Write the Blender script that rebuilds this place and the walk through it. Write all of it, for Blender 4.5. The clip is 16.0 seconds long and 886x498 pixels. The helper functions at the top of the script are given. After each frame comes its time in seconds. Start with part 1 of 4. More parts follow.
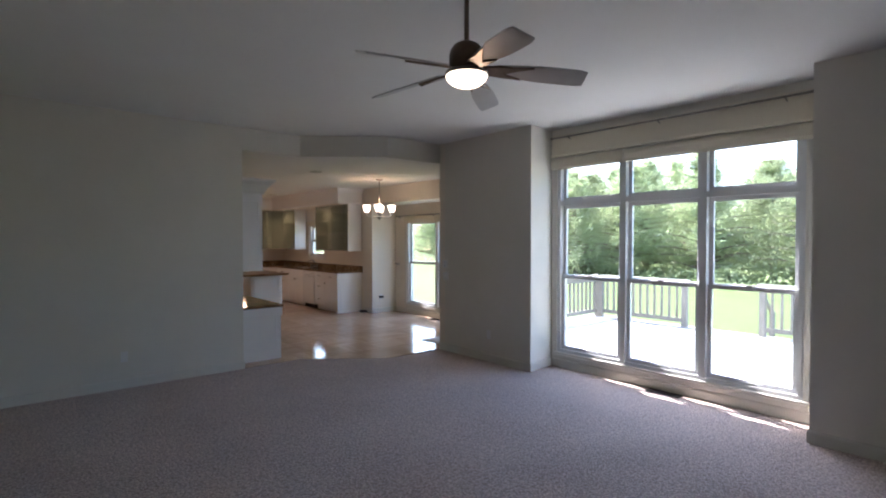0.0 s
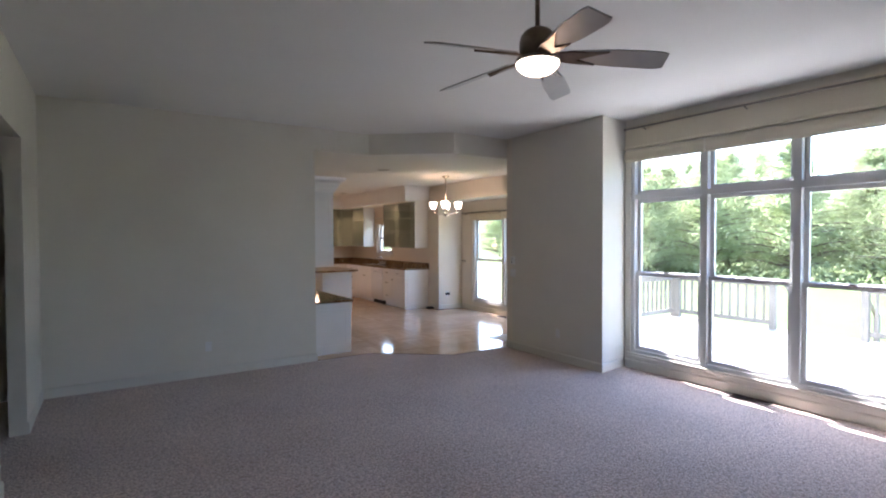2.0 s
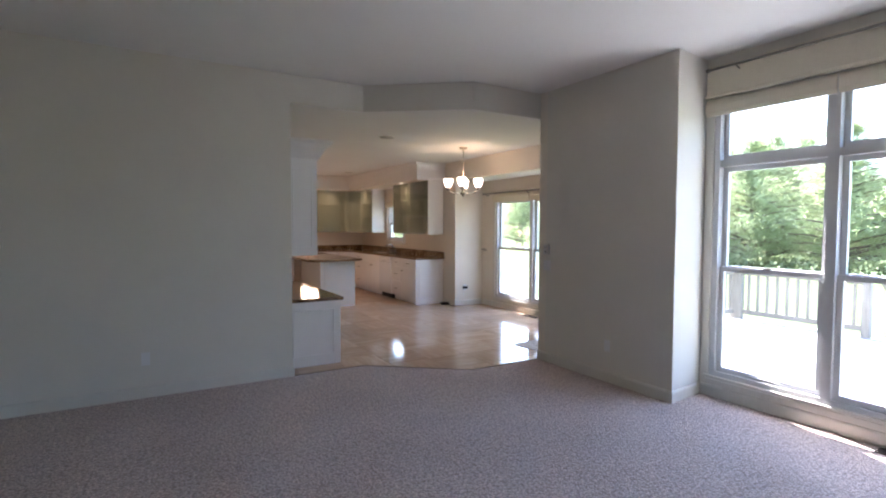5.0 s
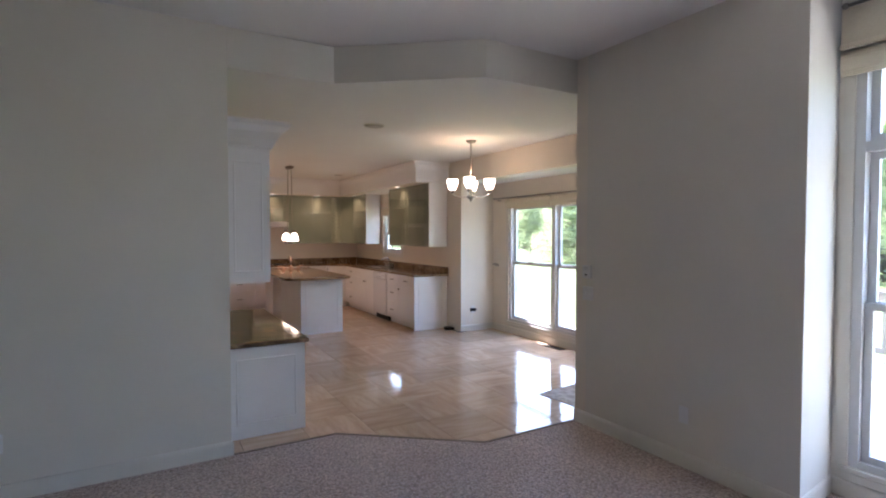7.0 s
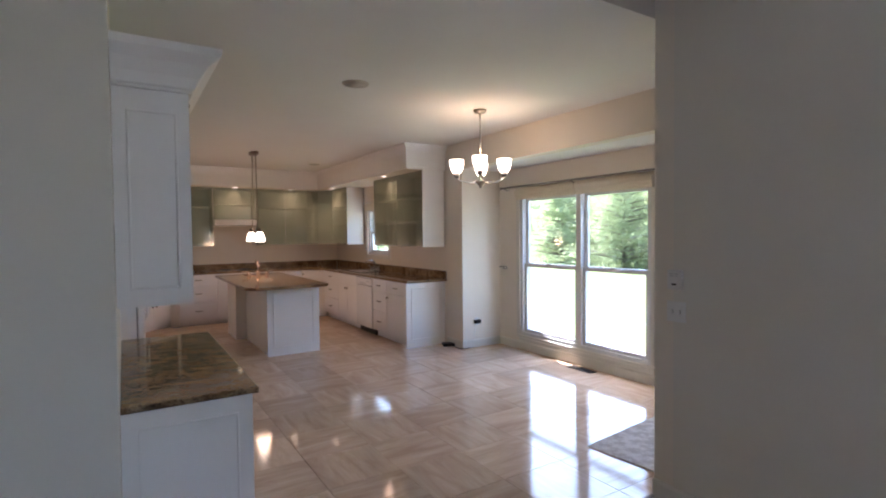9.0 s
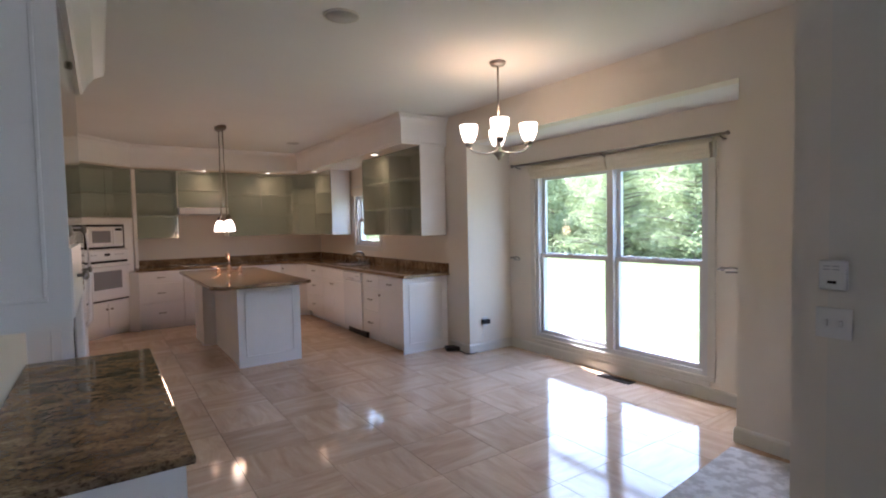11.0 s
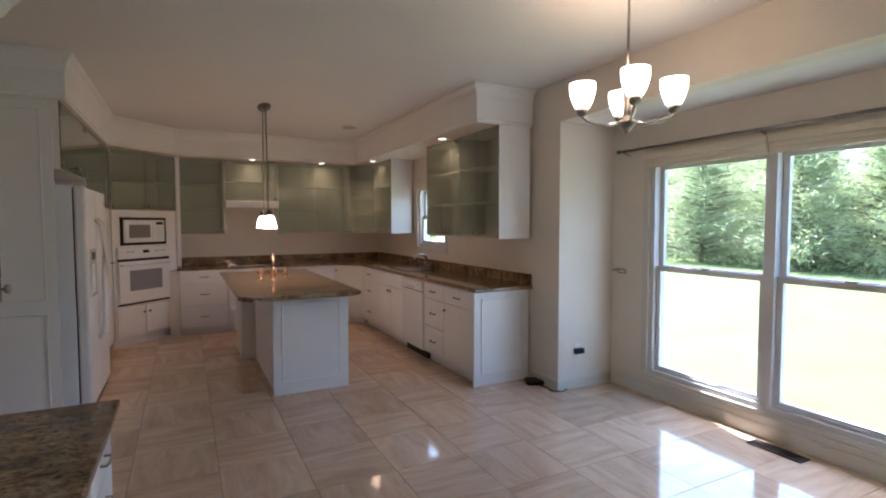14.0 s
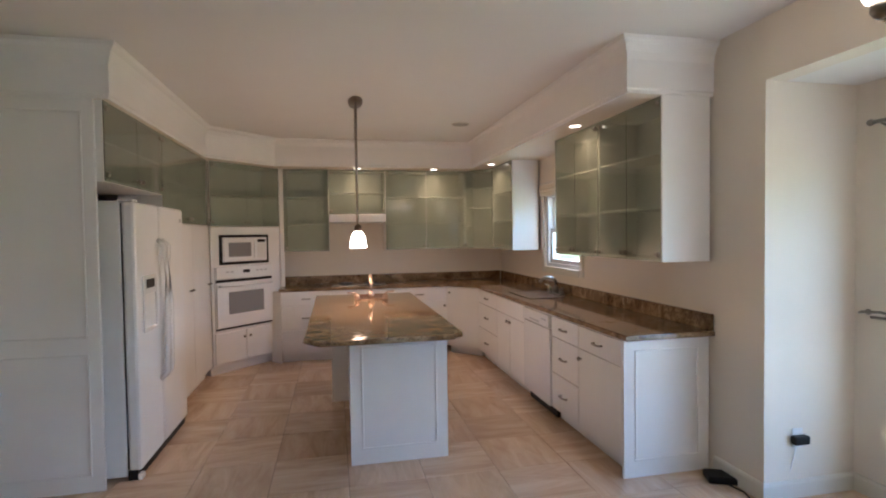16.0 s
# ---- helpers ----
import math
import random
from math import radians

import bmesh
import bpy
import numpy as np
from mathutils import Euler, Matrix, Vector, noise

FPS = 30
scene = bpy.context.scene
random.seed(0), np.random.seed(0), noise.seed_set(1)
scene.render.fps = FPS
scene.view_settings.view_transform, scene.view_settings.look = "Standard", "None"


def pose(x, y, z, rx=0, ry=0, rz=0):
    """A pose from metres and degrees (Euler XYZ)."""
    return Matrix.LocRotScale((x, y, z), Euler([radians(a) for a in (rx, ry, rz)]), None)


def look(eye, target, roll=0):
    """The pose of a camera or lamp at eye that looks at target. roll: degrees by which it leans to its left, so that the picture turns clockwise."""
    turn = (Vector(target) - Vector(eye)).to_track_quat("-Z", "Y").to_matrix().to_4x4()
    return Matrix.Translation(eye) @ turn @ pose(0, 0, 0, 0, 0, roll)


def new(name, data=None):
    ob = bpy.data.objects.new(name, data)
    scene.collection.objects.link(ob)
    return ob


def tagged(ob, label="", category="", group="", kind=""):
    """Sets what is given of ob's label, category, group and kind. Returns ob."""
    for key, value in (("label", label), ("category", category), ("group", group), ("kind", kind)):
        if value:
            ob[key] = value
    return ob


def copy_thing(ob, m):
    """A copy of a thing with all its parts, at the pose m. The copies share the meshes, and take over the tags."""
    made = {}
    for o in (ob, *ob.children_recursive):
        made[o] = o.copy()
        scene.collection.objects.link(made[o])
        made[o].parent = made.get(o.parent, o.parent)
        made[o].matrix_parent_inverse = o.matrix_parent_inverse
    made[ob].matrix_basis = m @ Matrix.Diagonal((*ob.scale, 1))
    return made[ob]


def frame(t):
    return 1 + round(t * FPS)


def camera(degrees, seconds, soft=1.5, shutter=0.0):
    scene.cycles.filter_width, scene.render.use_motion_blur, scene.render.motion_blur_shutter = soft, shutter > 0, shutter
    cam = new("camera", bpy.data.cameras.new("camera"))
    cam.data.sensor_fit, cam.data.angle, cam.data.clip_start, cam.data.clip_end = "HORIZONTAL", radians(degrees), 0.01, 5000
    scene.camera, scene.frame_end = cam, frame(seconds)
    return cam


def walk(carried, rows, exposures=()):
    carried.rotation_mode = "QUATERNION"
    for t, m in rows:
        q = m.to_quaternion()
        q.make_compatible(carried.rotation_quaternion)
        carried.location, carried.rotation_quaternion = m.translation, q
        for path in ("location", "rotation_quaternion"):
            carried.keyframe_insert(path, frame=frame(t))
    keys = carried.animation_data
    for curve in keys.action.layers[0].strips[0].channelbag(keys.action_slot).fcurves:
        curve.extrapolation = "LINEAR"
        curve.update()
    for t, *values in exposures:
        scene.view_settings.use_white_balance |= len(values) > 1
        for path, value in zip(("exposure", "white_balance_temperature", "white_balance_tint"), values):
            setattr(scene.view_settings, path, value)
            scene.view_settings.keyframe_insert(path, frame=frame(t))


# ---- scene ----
cam = camera(82.2, 16.0, soft=2.0)
PATH = [
    (0, (-0.027, -0.24, 1.654), (1.275, 1.277, 1.614), 0.0),
    (0.5, (-0.027, -0.23, 1.639), (1.19, 1.356, 1.595), -0.1),
    (1, (-0.027, -0.218, 1.638), (1.128, 1.414, 1.589), -0.4),
    (1.5, (-0.006, -0.206, 1.628), (1.098, 1.461, 1.579), -0.3),
    (2, (-0.015, -0.19, 1.628), (1.082, 1.481, 1.581), -0.2),
    (2.5, (0.013, -0.136, 1.603), (1.106, 1.538, 1.55), 0.0),
    (3, (0.112, 0.001, 1.579), (1.194, 1.681, 1.499), -0.1),
    (3.5, (0.256, 0.207, 1.545), (1.33, 1.891, 1.441), -0.1),
    (4, (0.475, 0.454, 1.524), (1.533, 2.147, 1.415), -0.2),
    (4.5, (0.705, 0.748, 1.53), (1.73, 2.462, 1.427), 0.0),
    (5, (0.913, 1.084, 1.547), (1.939, 2.799, 1.456), 0.2),
    (5.2, (1.009, 1.224, 1.572), (2.043, 2.934, 1.483), 0.0),
    (7.5, (1.88, 2.757, 1.602), (2.885, 4.485, 1.544), -0.0),
    (8, (2.01, 3.125, 1.595), (3.031, 4.844, 1.538), -0.0),
    (8.5, (2.133, 3.424, 1.568), (3.172, 5.132, 1.514), -0.1),
    (9, (2.273, 3.719, 1.555), (3.339, 5.41, 1.495), -0.6),
    (11.3, (2.678, 4.774, 1.497), (3.797, 6.429, 1.402), -1.0),
    (11.5, (2.704, 4.835, 1.494), (3.817, 6.494, 1.408), -0.6),
    (12, (2.769, 4.961, 1.469), (3.863, 6.634, 1.388), -0.6),
    (12.5, (2.825, 5.089, 1.466), (3.898, 6.774, 1.377), -0.4),
    (13, (2.897, 5.271, 1.48), (3.938, 6.976, 1.384), 0.0),
    (13.5, (3.022, 5.505, 1.507), (3.993, 7.25, 1.397), 0.1),
    (14, (3.147, 5.772, 1.527), (4.051, 7.553, 1.424), -0.1),
    (14.5, (3.31, 6.061, 1.548), (4.118, 7.888, 1.458), -0.3),
    (15, (3.468, 6.339, 1.576), (4.154, 8.216, 1.502), -0.8),
    (15.5, (3.606, 6.621, 1.583), (4.152, 8.544, 1.528), -0.9),
    (16, (3.728, 6.897, 1.573), (4.144, 8.852, 1.515), -0.8),
]
EXPOSURES = [(0, 3.05, 5740, 18), (0.5, 3.15, 5740, 18), (1.5, 3.5, 5770, 19), (2, 3.58, 5780, 20), (5, 3.64, 5760, 20), (7.5, 3.68, 5680, 21), (9, 3.64, 5600, 20), (12.5, 3.46, 5400, 20), (14.5, 3.4, 5430, 16), (15, 3.44, 5420, 16), (15.5, 3.72, 5390, 15), (16, 3.98, 5350, 14)]
walk(cam, [(t, look(eye, target, roll)) for t, eye, target, roll in PATH], EXPOSURES)

# ---- light ----
SUN_ELEV, SUN_AZ = radians(56), math.atan2(0.30, 0.95)   # azimuth from +y towards +x
world = bpy.data.worlds.new("sky")
scene.world = world
world.use_nodes = True
wn = world.node_tree.nodes
sky = wn.new("ShaderNodeTexSky")
sky.sky_type, sky.sun_disc, sky.sun_elevation, sky.sun_rotation = "NISHITA", False, SUN_ELEV, SUN_AZ
sky.dust_density = 2.0
world.node_tree.links.new(sky.outputs["Color"], wn["Background"].inputs["Color"])
wn["Background"].inputs["Strength"].default_value = 0.15
sun_data = bpy.data.lights.new("sun", "SUN")
sun_data.energy, sun_data.angle, sun_data.color = 3.4, radians(0.6), (1.0, 0.95, 0.88)
sun = new("sun", sun_data)
sun_way = Vector((math.sin(SUN_AZ) * math.cos(SUN_ELEV), math.cos(SUN_AZ) * math.cos(SUN_ELEV), math.sin(SUN_ELEV)))
sun.matrix_world = look(sun_way * 40, (0, 0, 0))


def lamp(name, at, watts, radius, colour=(1.0, 0.61, 0.34)):
    data = bpy.data.lights.new(name, "POINT")
    data.energy, data.shadow_soft_size, data.color = watts, radius, colour
    ob = new(name, data)
    ob.location = at
    return ob


def spot(name, at, watts, colour=(1.0, 0.60, 0.33)):
    data = bpy.data.lights.new(name, "SPOT")
    data.energy, data.shadow_soft_size, data.color, data.spot_size, data.spot_blend = watts, 0.05, colour, radians(150), 1.0
    ob = new(name, data)
    ob.location = at
    return ob


# ---- materials ----
def material(name, colour, rough=0.5, metal=0.0, colour2=None, scale=8.0, detail=4.0, bump=0.0, bump_scale=60.0, stretch=(1, 1, 1),
             rough2=None, coat=0.0, spec=0.5, emit=0.0, random_tint=0.0, contrast=(0.35, 0.65)):
    m = bpy.data.materials.new(name)
    m.use_nodes = True
    n, l = m.node_tree.nodes, m.node_tree.links
    b = n["Principled BSDF"]
    b.inputs["Base Color"].default_value = (*colour, 1)
    b.inputs["Roughness"].default_value, b.inputs["Metallic"].default_value = rough, metal
    b.inputs["Coat Weight"].default_value, b.inputs["Specular IOR Level"].default_value = coat, spec
    if emit:
        b.inputs["Emission Color"].default_value, b.inputs["Emission Strength"].default_value = (*colour, 1), emit
    co = n.new("ShaderNodeTexCoord")
    mp = n.new("ShaderNodeMapping")
    mp.inputs["Scale"].default_value = stretch
    l.new(co.outputs["Object"], mp.inputs["Vector"])
    if colour2:
        nz = n.new("ShaderNodeTexNoise")
        nz.inputs["Scale"].default_value, nz.inputs["Detail"].default_value, nz.inputs["Roughness"].default_value = scale, detail, 0.6
        l.new(mp.outputs["Vector"], nz.inputs["Vector"])
        rp = n.new("ShaderNodeValToRGB")
        rp.color_ramp.elements[0].position, rp.color_ramp.elements[1].position = contrast
        rp.color_ramp.elements[0].color, rp.color_ramp.elements[1].color = (*colour, 1), (*colour2, 1)
        l.new(nz.outputs["Fac"], rp.inputs["Fac"])
        out = rp.outputs["Color"]
        if random_tint:
            oi = n.new("ShaderNodeObjectInfo")
            hs = n.new("ShaderNodeHueSaturation")
            mr = n.new("ShaderNodeMapRange")
            mr.inputs["To Min"].default_value, mr.inputs["To Max"].default_value = 1 - random_tint, 1 + random_tint
            l.new(oi.outputs["Random"], mr.inputs["Value"])
            l.new(mr.outputs["Result"], hs.inputs["Value"])
            l.new(out, hs.inputs["Color"])
            out = hs.outputs["Color"]
        l.new(out, b.inputs["Base Color"])
        if rough2 is not None:
            rr = n.new("ShaderNodeMapRange")
            rr.inputs["To Min"].default_value, rr.inputs["To Max"].default_value = rough, rough2
            l.new(nz.outputs["Fac"], rr.inputs["Value"])
            l.new(rr.outputs["Result"], b.inputs["Roughness"])
    if bump:
        bz = n.new("ShaderNodeTexNoise")
        bz.inputs["Scale"].default_value, bz.inputs["Detail"].default_value = bump_scale, 3
        l.new(mp.outputs["Vector"], bz.inputs["Vector"])
        bp = n.new("ShaderNodeBump")
        bp.inputs["Strength"].default_value, bp.inputs["Distance"].default_value = bump, 0.01
        l.new(bz.outputs["Fac"], bp.inputs["Height"])
        l.new(bp.outputs["Normal"], b.inputs["Normal"])
    return m


def glass_material(name, colour, rough, mix):
    """Clear or frosted glass: see-through by mix, the rest a glossy tinted sheet."""
    m = bpy.data.materials.new(name)
    m.use_nodes = True
    n, l = m.node_tree.nodes, m.node_tree.links
    b = n["Principled BSDF"]
    b.inputs["Base Color"].default_value = (*colour, 1)
    b.inputs["Roughness"].default_value = rough
    b.inputs["Transmission Weight"].default_value = mix
    b.inputs["IOR"].default_value = 1.45
    return m


def pane_material(name):
    """Thin window glass: clear, with a faint reflection."""
    m = bpy.data.materials.new(name)
    m.use_nodes = True
    n, l = m.node_tree.nodes, m.node_tree.links
    n.remove(n["Principled BSDF"])
    t, g, x = n.new("ShaderNodeBsdfTransparent"), n.new("ShaderNodeBsdfGlossy"), n.new("ShaderNodeMixShader")
    t.inputs["Color"].default_value = (0.95, 0.98, 0.96, 1)
    g.inputs["Roughness"].default_value = 0.02
    x.inputs["Fac"].default_value = 0.03
    l.new(t.outputs["BSDF"], x.inputs[1])
    l.new(g.outputs["BSDF"], x.inputs[2])
    l.new(x.outputs["Shader"], n["Material Output"].inputs["Surface"])
    return m


def carpet_material():
    """Cut-pile carpet: tufts about 13 mm across, flecked brown and mauve, with broad worn patches and the shade between
    tufts painted in.
    """
    m = material("carpet", (0.27, 0.185, 0.155), 0.95, colour2=(0.90, 0.735, 0.65), scale=42, detail=6, spec=0.1, contrast=(0.31, 0.69))
    n, l = m.node_tree.nodes, m.node_tree.links
    b = n["Principled BSDF"]
    b.inputs["Sheen Weight"].default_value = 0.25
    n["Noise Texture"].inputs["Roughness"].default_value = 0.8
    co = n.new("ShaderNodeTexCoord")
    big = n.new("ShaderNodeTexNoise")
    big.inputs["Scale"].default_value, big.inputs["Detail"].default_value = 1.3, 5
    l.new(co.outputs["Object"], big.inputs["Vector"])
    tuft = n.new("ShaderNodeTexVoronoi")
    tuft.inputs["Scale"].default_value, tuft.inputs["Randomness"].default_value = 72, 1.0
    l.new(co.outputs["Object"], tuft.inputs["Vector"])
    worn, tuft_shade, both = n.new("ShaderNodeMapRange"), n.new("ShaderNodeMapRange"), n.new("ShaderNodeMath")
    worn.inputs["To Min"].default_value, worn.inputs["To Max"].default_value = 0.78, 1.24
    # shade put into the colour: tuft tops lighter, the creases between them darker
    tuft_shade.inputs["From Min"].default_value, tuft_shade.inputs["From Max"].default_value = 0.15, 0.75
    tuft_shade.inputs["To Min"].default_value, tuft_shade.inputs["To Max"].default_value = 1.08, 0.62
    l.new(big.outputs["Fac"], worn.inputs["Value"])
    l.new(tuft.outputs["Distance"], tuft_shade.inputs["Value"])
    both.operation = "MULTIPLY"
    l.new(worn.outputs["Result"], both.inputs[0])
    l.new(tuft_shade.outputs["Result"], both.inputs[1])
    hs = n.new("ShaderNodeHueSaturation")
    old = b.inputs["Base Color"].links[0].from_socket
    l.new(old, hs.inputs["Color"])
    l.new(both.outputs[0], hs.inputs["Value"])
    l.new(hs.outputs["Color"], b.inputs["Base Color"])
    bp = n.new("ShaderNodeBump")
    bp.invert = True
    bp.inputs["Strength"].default_value, bp.inputs["Distance"].default_value = 0.65, 0.012
    l.new(tuft.outputs["Distance"], bp.inputs["Height"])
    l.new(bp.outputs["Normal"], b.inputs["Normal"])
    return m


def tile_material(name, stretch):
    """Polished vein-cut travertine, its bands running one way, each tile its own tint and cut."""
    m = bpy.data.materials.new(name)
    m.use_nodes = True
    n, l = m.node_tree.nodes, m.node_tree.links
    b = n["Principled BSDF"]
    b.inputs["Specular IOR Level"].default_value = 0.6
    co, oi = n.new("ShaderNodeTexCoord"), n.new("ShaderNodeObjectInfo")
    off = n.new("ShaderNodeVectorMath")
    off.operation = "MULTIPLY_ADD"
    off.inputs[1].default_value = (1, 1, 1)
    sc = n.new("ShaderNodeMath")
    sc.operation = "MULTIPLY"
    sc.inputs[1].default_value = 37.0
    l.new(oi.outputs["Random"], sc.inputs[0])
    l.new(co.outputs["Object"], off.inputs[0])
    l.new(sc.outputs[0], off.inputs[2])
    mp = n.new("ShaderNodeMapping")
    mp.inputs["Scale"].default_value = stretch
    l.new(off.outputs["Vector"], mp.inputs["Vector"])
    nz = n.new("ShaderNodeTexNoise")
    nz.inputs["Scale"].default_value, nz.inputs["Detail"].default_value, nz.inputs["Roughness"].default_value = 3.0, 6, 0.62
    nz.inputs["Distortion"].default_value = 0.7
    l.new(mp.outputs["Vector"], nz.inputs["Vector"])
    rp = n.new("ShaderNodeValToRGB")
    e = rp.color_ramp.elements
    e[0].position, e[0].color = 0.28, (0.51, 0.352, 0.24, 1)
    e[1].position, e[1].color = 0.74, (0.755, 0.585, 0.435, 1)
    mid = e.new(0.5)
    mid.color = (0.64, 0.468, 0.328, 1)
    l.new(nz.outputs["Fac"], rp.inputs["Fac"])
    hs, mr = n.new("ShaderNodeHueSaturation"), n.new("ShaderNodeMapRange")
    mr.inputs["To Min"].default_value, mr.inputs["To Max"].default_value = 0.87, 1.08
    l.new(oi.outputs["Random"], mr.inputs["Value"])
    l.new(mr.outputs["Result"], hs.inputs["Value"])
    l.new(rp.outputs["Color"], hs.inputs["Color"])
    l.new(hs.outputs["Color"], b.inputs["Base Color"])
    rr = n.new("ShaderNodeMapRange")
    rr.inputs["To Min"].default_value, rr.inputs["To Max"].default_value = 0.05, 0.13
    l.new(nz.outputs["Fac"], rr.inputs["Value"])
    l.new(rr.outputs["Result"], b.inputs["Roughness"])
    return m


def granite_material():
    """Polished brown granite: tan and brown clouds, dark blotches and fine dark specks."""
    m = bpy.data.materials.new("granite")
    m.use_nodes = True
    n, l = m.node_tree.nodes, m.node_tree.links
    b = n["Principled BSDF"]
    b.inputs["Roughness"].default_value, b.inputs["Specular IOR Level"].default_value = 0.07, 0.6
    co, mp = n.new("ShaderNodeTexCoord"), n.new("ShaderNodeMapping")
    mp.inputs["Scale"].default_value, mp.inputs["Rotation"].default_value = (0.8, 1.35, 1), (0, 0, 0.5)
    l.new(co.outputs["Object"], mp.inputs["Vector"])

    def noise(scale, detail, rough, twist):
        t = n.new("ShaderNodeTexNoise")
        t.inputs["Scale"].default_value, t.inputs["Detail"].default_value = scale, detail
        t.inputs["Roughness"].default_value, t.inputs["Distortion"].default_value = rough, twist
        l.new(mp.outputs["Vector"], t.inputs["Vector"])
        return t.outputs["Fac"]

    def ramp(fac, *stops):
        r = n.new("ShaderNodeValToRGB")
        e = r.color_ramp.elements
        e[0].position, e[0].color = stops[0][0], (*stops[0][1], 1)
        e[1].position, e[1].color = stops[-1][0], (*stops[-1][1], 1)
        for p, c in stops[1:-1]:
            e.new(p).color = (*c, 1)
        l.new(fac, r.inputs["Fac"])
        return r.outputs["Color"]

    def times(a, c):
        x = n.new("ShaderNodeMix")
        x.data_type, x.blend_type = "RGBA", "MULTIPLY"
        x.inputs["Factor"].default_value = 1.0
        l.new(a, x.inputs["A"])
        l.new(c, x.inputs["B"])
        return x.outputs["Result"]

    cloud = ramp(noise(4.5, 10, 0.66, 1.2), (0.32, (0.16, 0.10, 0.052)), (0.46, (0.275, 0.182, 0.098)), (0.58, (0.36, 0.252, 0.142)), (0.72, (0.47, 0.365, 0.235)))
    blotch = ramp(noise(9.0, 8, 0.62, 0.6), (0.38, (0.46, 0.41, 0.36)), (0.52, (1.0, 1.0, 1.0)))
    speck = ramp(noise(70.0, 3, 0.6, 0.0), (0.36, (0.35, 0.3, 0.27)), (0.52, (1.0, 1.0, 1.0)))
    l.new(times(times(cloud, blotch), speck), b.inputs["Base Color"])
    return m


PAINT = material("wall_paint", (0.69, 0.655, 0.575), 0.75, colour2=(0.72, 0.685, 0.605), scale=1.5, bump=0.05, bump_scale=220, spec=0.25)
KPAINT = material("kitchen_paint", (0.74, 0.675, 0.575), 0.7, colour2=(0.77, 0.705, 0.605), scale=1.5, bump=0.05, bump_scale=220, spec=0.25)
CEIL = material("ceiling_paint", (0.78, 0.76, 0.73), 0.85, colour2=(0.80, 0.785, 0.755), scale=1.2, bump=0.06, bump_scale=160, spec=0.2)
TRIM = material("trim_paint", (0.65, 0.62, 0.55), 0.5, colour2=(0.68, 0.65, 0.58), scale=3)
SASH = material("window_paint", (0.60, 0.60, 0.595), 0.4, colour2=(0.63, 0.63, 0.625), scale=5)
WHITE = material("cabinet_paint", (0.80, 0.785, 0.765), 0.35, colour2=(0.83, 0.815, 0.795), scale=2.5, bump=0.02, bump_scale=90)
APPL = material("appliance_enamel", (0.82, 0.82, 0.82), 0.22, colour2=(0.84, 0.84, 0.84), scale=2)
APPL_TEX = material("refrigerator_enamel", (0.80, 0.80, 0.80), 0.3, colour2=(0.83, 0.83, 0.83), scale=2, bump=0.12, bump_scale=260)
APPL_GREY = material("appliance_grey", (0.42, 0.42, 0.43), 0.35)
BLACK = material("black_plastic", (0.010, 0.010, 0.011), 0.45, spec=0.25)
DARKGLASS = material("oven_glass", (0.26, 0.255, 0.26), 0.08)
NICKEL = material("brushed_nickel", (0.27, 0.245, 0.215), 0.3, metal=1.0, colour2=(0.36, 0.33, 0.29), scale=12)
CHROME = material("chrome", (0.8, 0.8, 0.8), 0.1, metal=1.0)
BRONZE = material("bronze_metal", (0.17, 0.13, 0.10), 0.35, metal=0.9, colour2=(0.24, 0.19, 0.15), scale=10)
BLADE = material("fan_blade_grey", (0.46, 0.45, 0.44), 0.5, colour2=(0.5, 0.49, 0.48), scale=6)
SHADE = material("shade_linen", (0.65, 0.59, 0.46), 0.9, colour2=(0.72, 0.66, 0.53), scale=60, stretch=(1, 1, 8), bump=0.15, bump_scale=200)
LIT = material("lit_opal_glass", (1.0, 0.80, 0.56), 0.4, emit=0.65)
CAN_LIT = material("lit_can_lens", (1.0, 0.82, 0.58), 0.4, emit=0.5)
VENT = material("vent_metal", (0.06, 0.045, 0.035), 0.45, metal=0.4)
GROUT = material("grout", (0.20, 0.15, 0.115), 0.85, colour2=(0.26, 0.2, 0.155), scale=20)
DECKWOOD = material("deck_board_wood", (0.30, 0.28, 0.255), 0.8, colour2=(0.38, 0.36, 0.33), scale=3, stretch=(1, 9, 1), random_tint=0.08)
RAILWOOD = material("rail_wood", (0.22, 0.195, 0.165), 0.8, colour2=(0.31, 0.28, 0.24), scale=4, stretch=(6, 6, 1))
GRASS = material("lawn_grass", (0.072, 0.094, 0.03), 0.9, colour2=(0.092, 0.114, 0.04), scale=1.2, detail=8, bump=0.5, bump_scale=30, spec=0.15)
BARK = material("bark", (0.10, 0.075, 0.055), 0.9, colour2=(0.17, 0.13, 0.1), scale=12, bump=0.5, bump_scale=25)
LEAF = material("pine_needles", (0.25, 0.30, 0.135), 0.6, colour2=(0.41, 0.455, 0.25), scale=0.8, random_tint=0.2)
LEAF2 = material("broad_leaves", (0.25, 0.30, 0.135), 0.6, colour2=(0.41, 0.455, 0.25), scale=0.7, random_tint=0.2)
for leafy in (LEAF, LEAF2):
    n, l = leafy.node_tree.nodes, leafy.node_tree.links
    tr, mx = n.new("ShaderNodeBsdfTranslucent"), n.new("ShaderNodeMixShader")
    l.new(n["Principled BSDF"].inputs["Base Color"].links[0].from_socket, tr.inputs["Color"])
    mx.inputs["Fac"].default_value = 0.65
    l.new(n["Principled BSDF"].outputs["BSDF"], mx.inputs[1])
    l.new(tr.outputs["BSDF"], mx.inputs[2])
    l.new(mx.outputs["Shader"], n["Material Output"].inputs["Surface"])
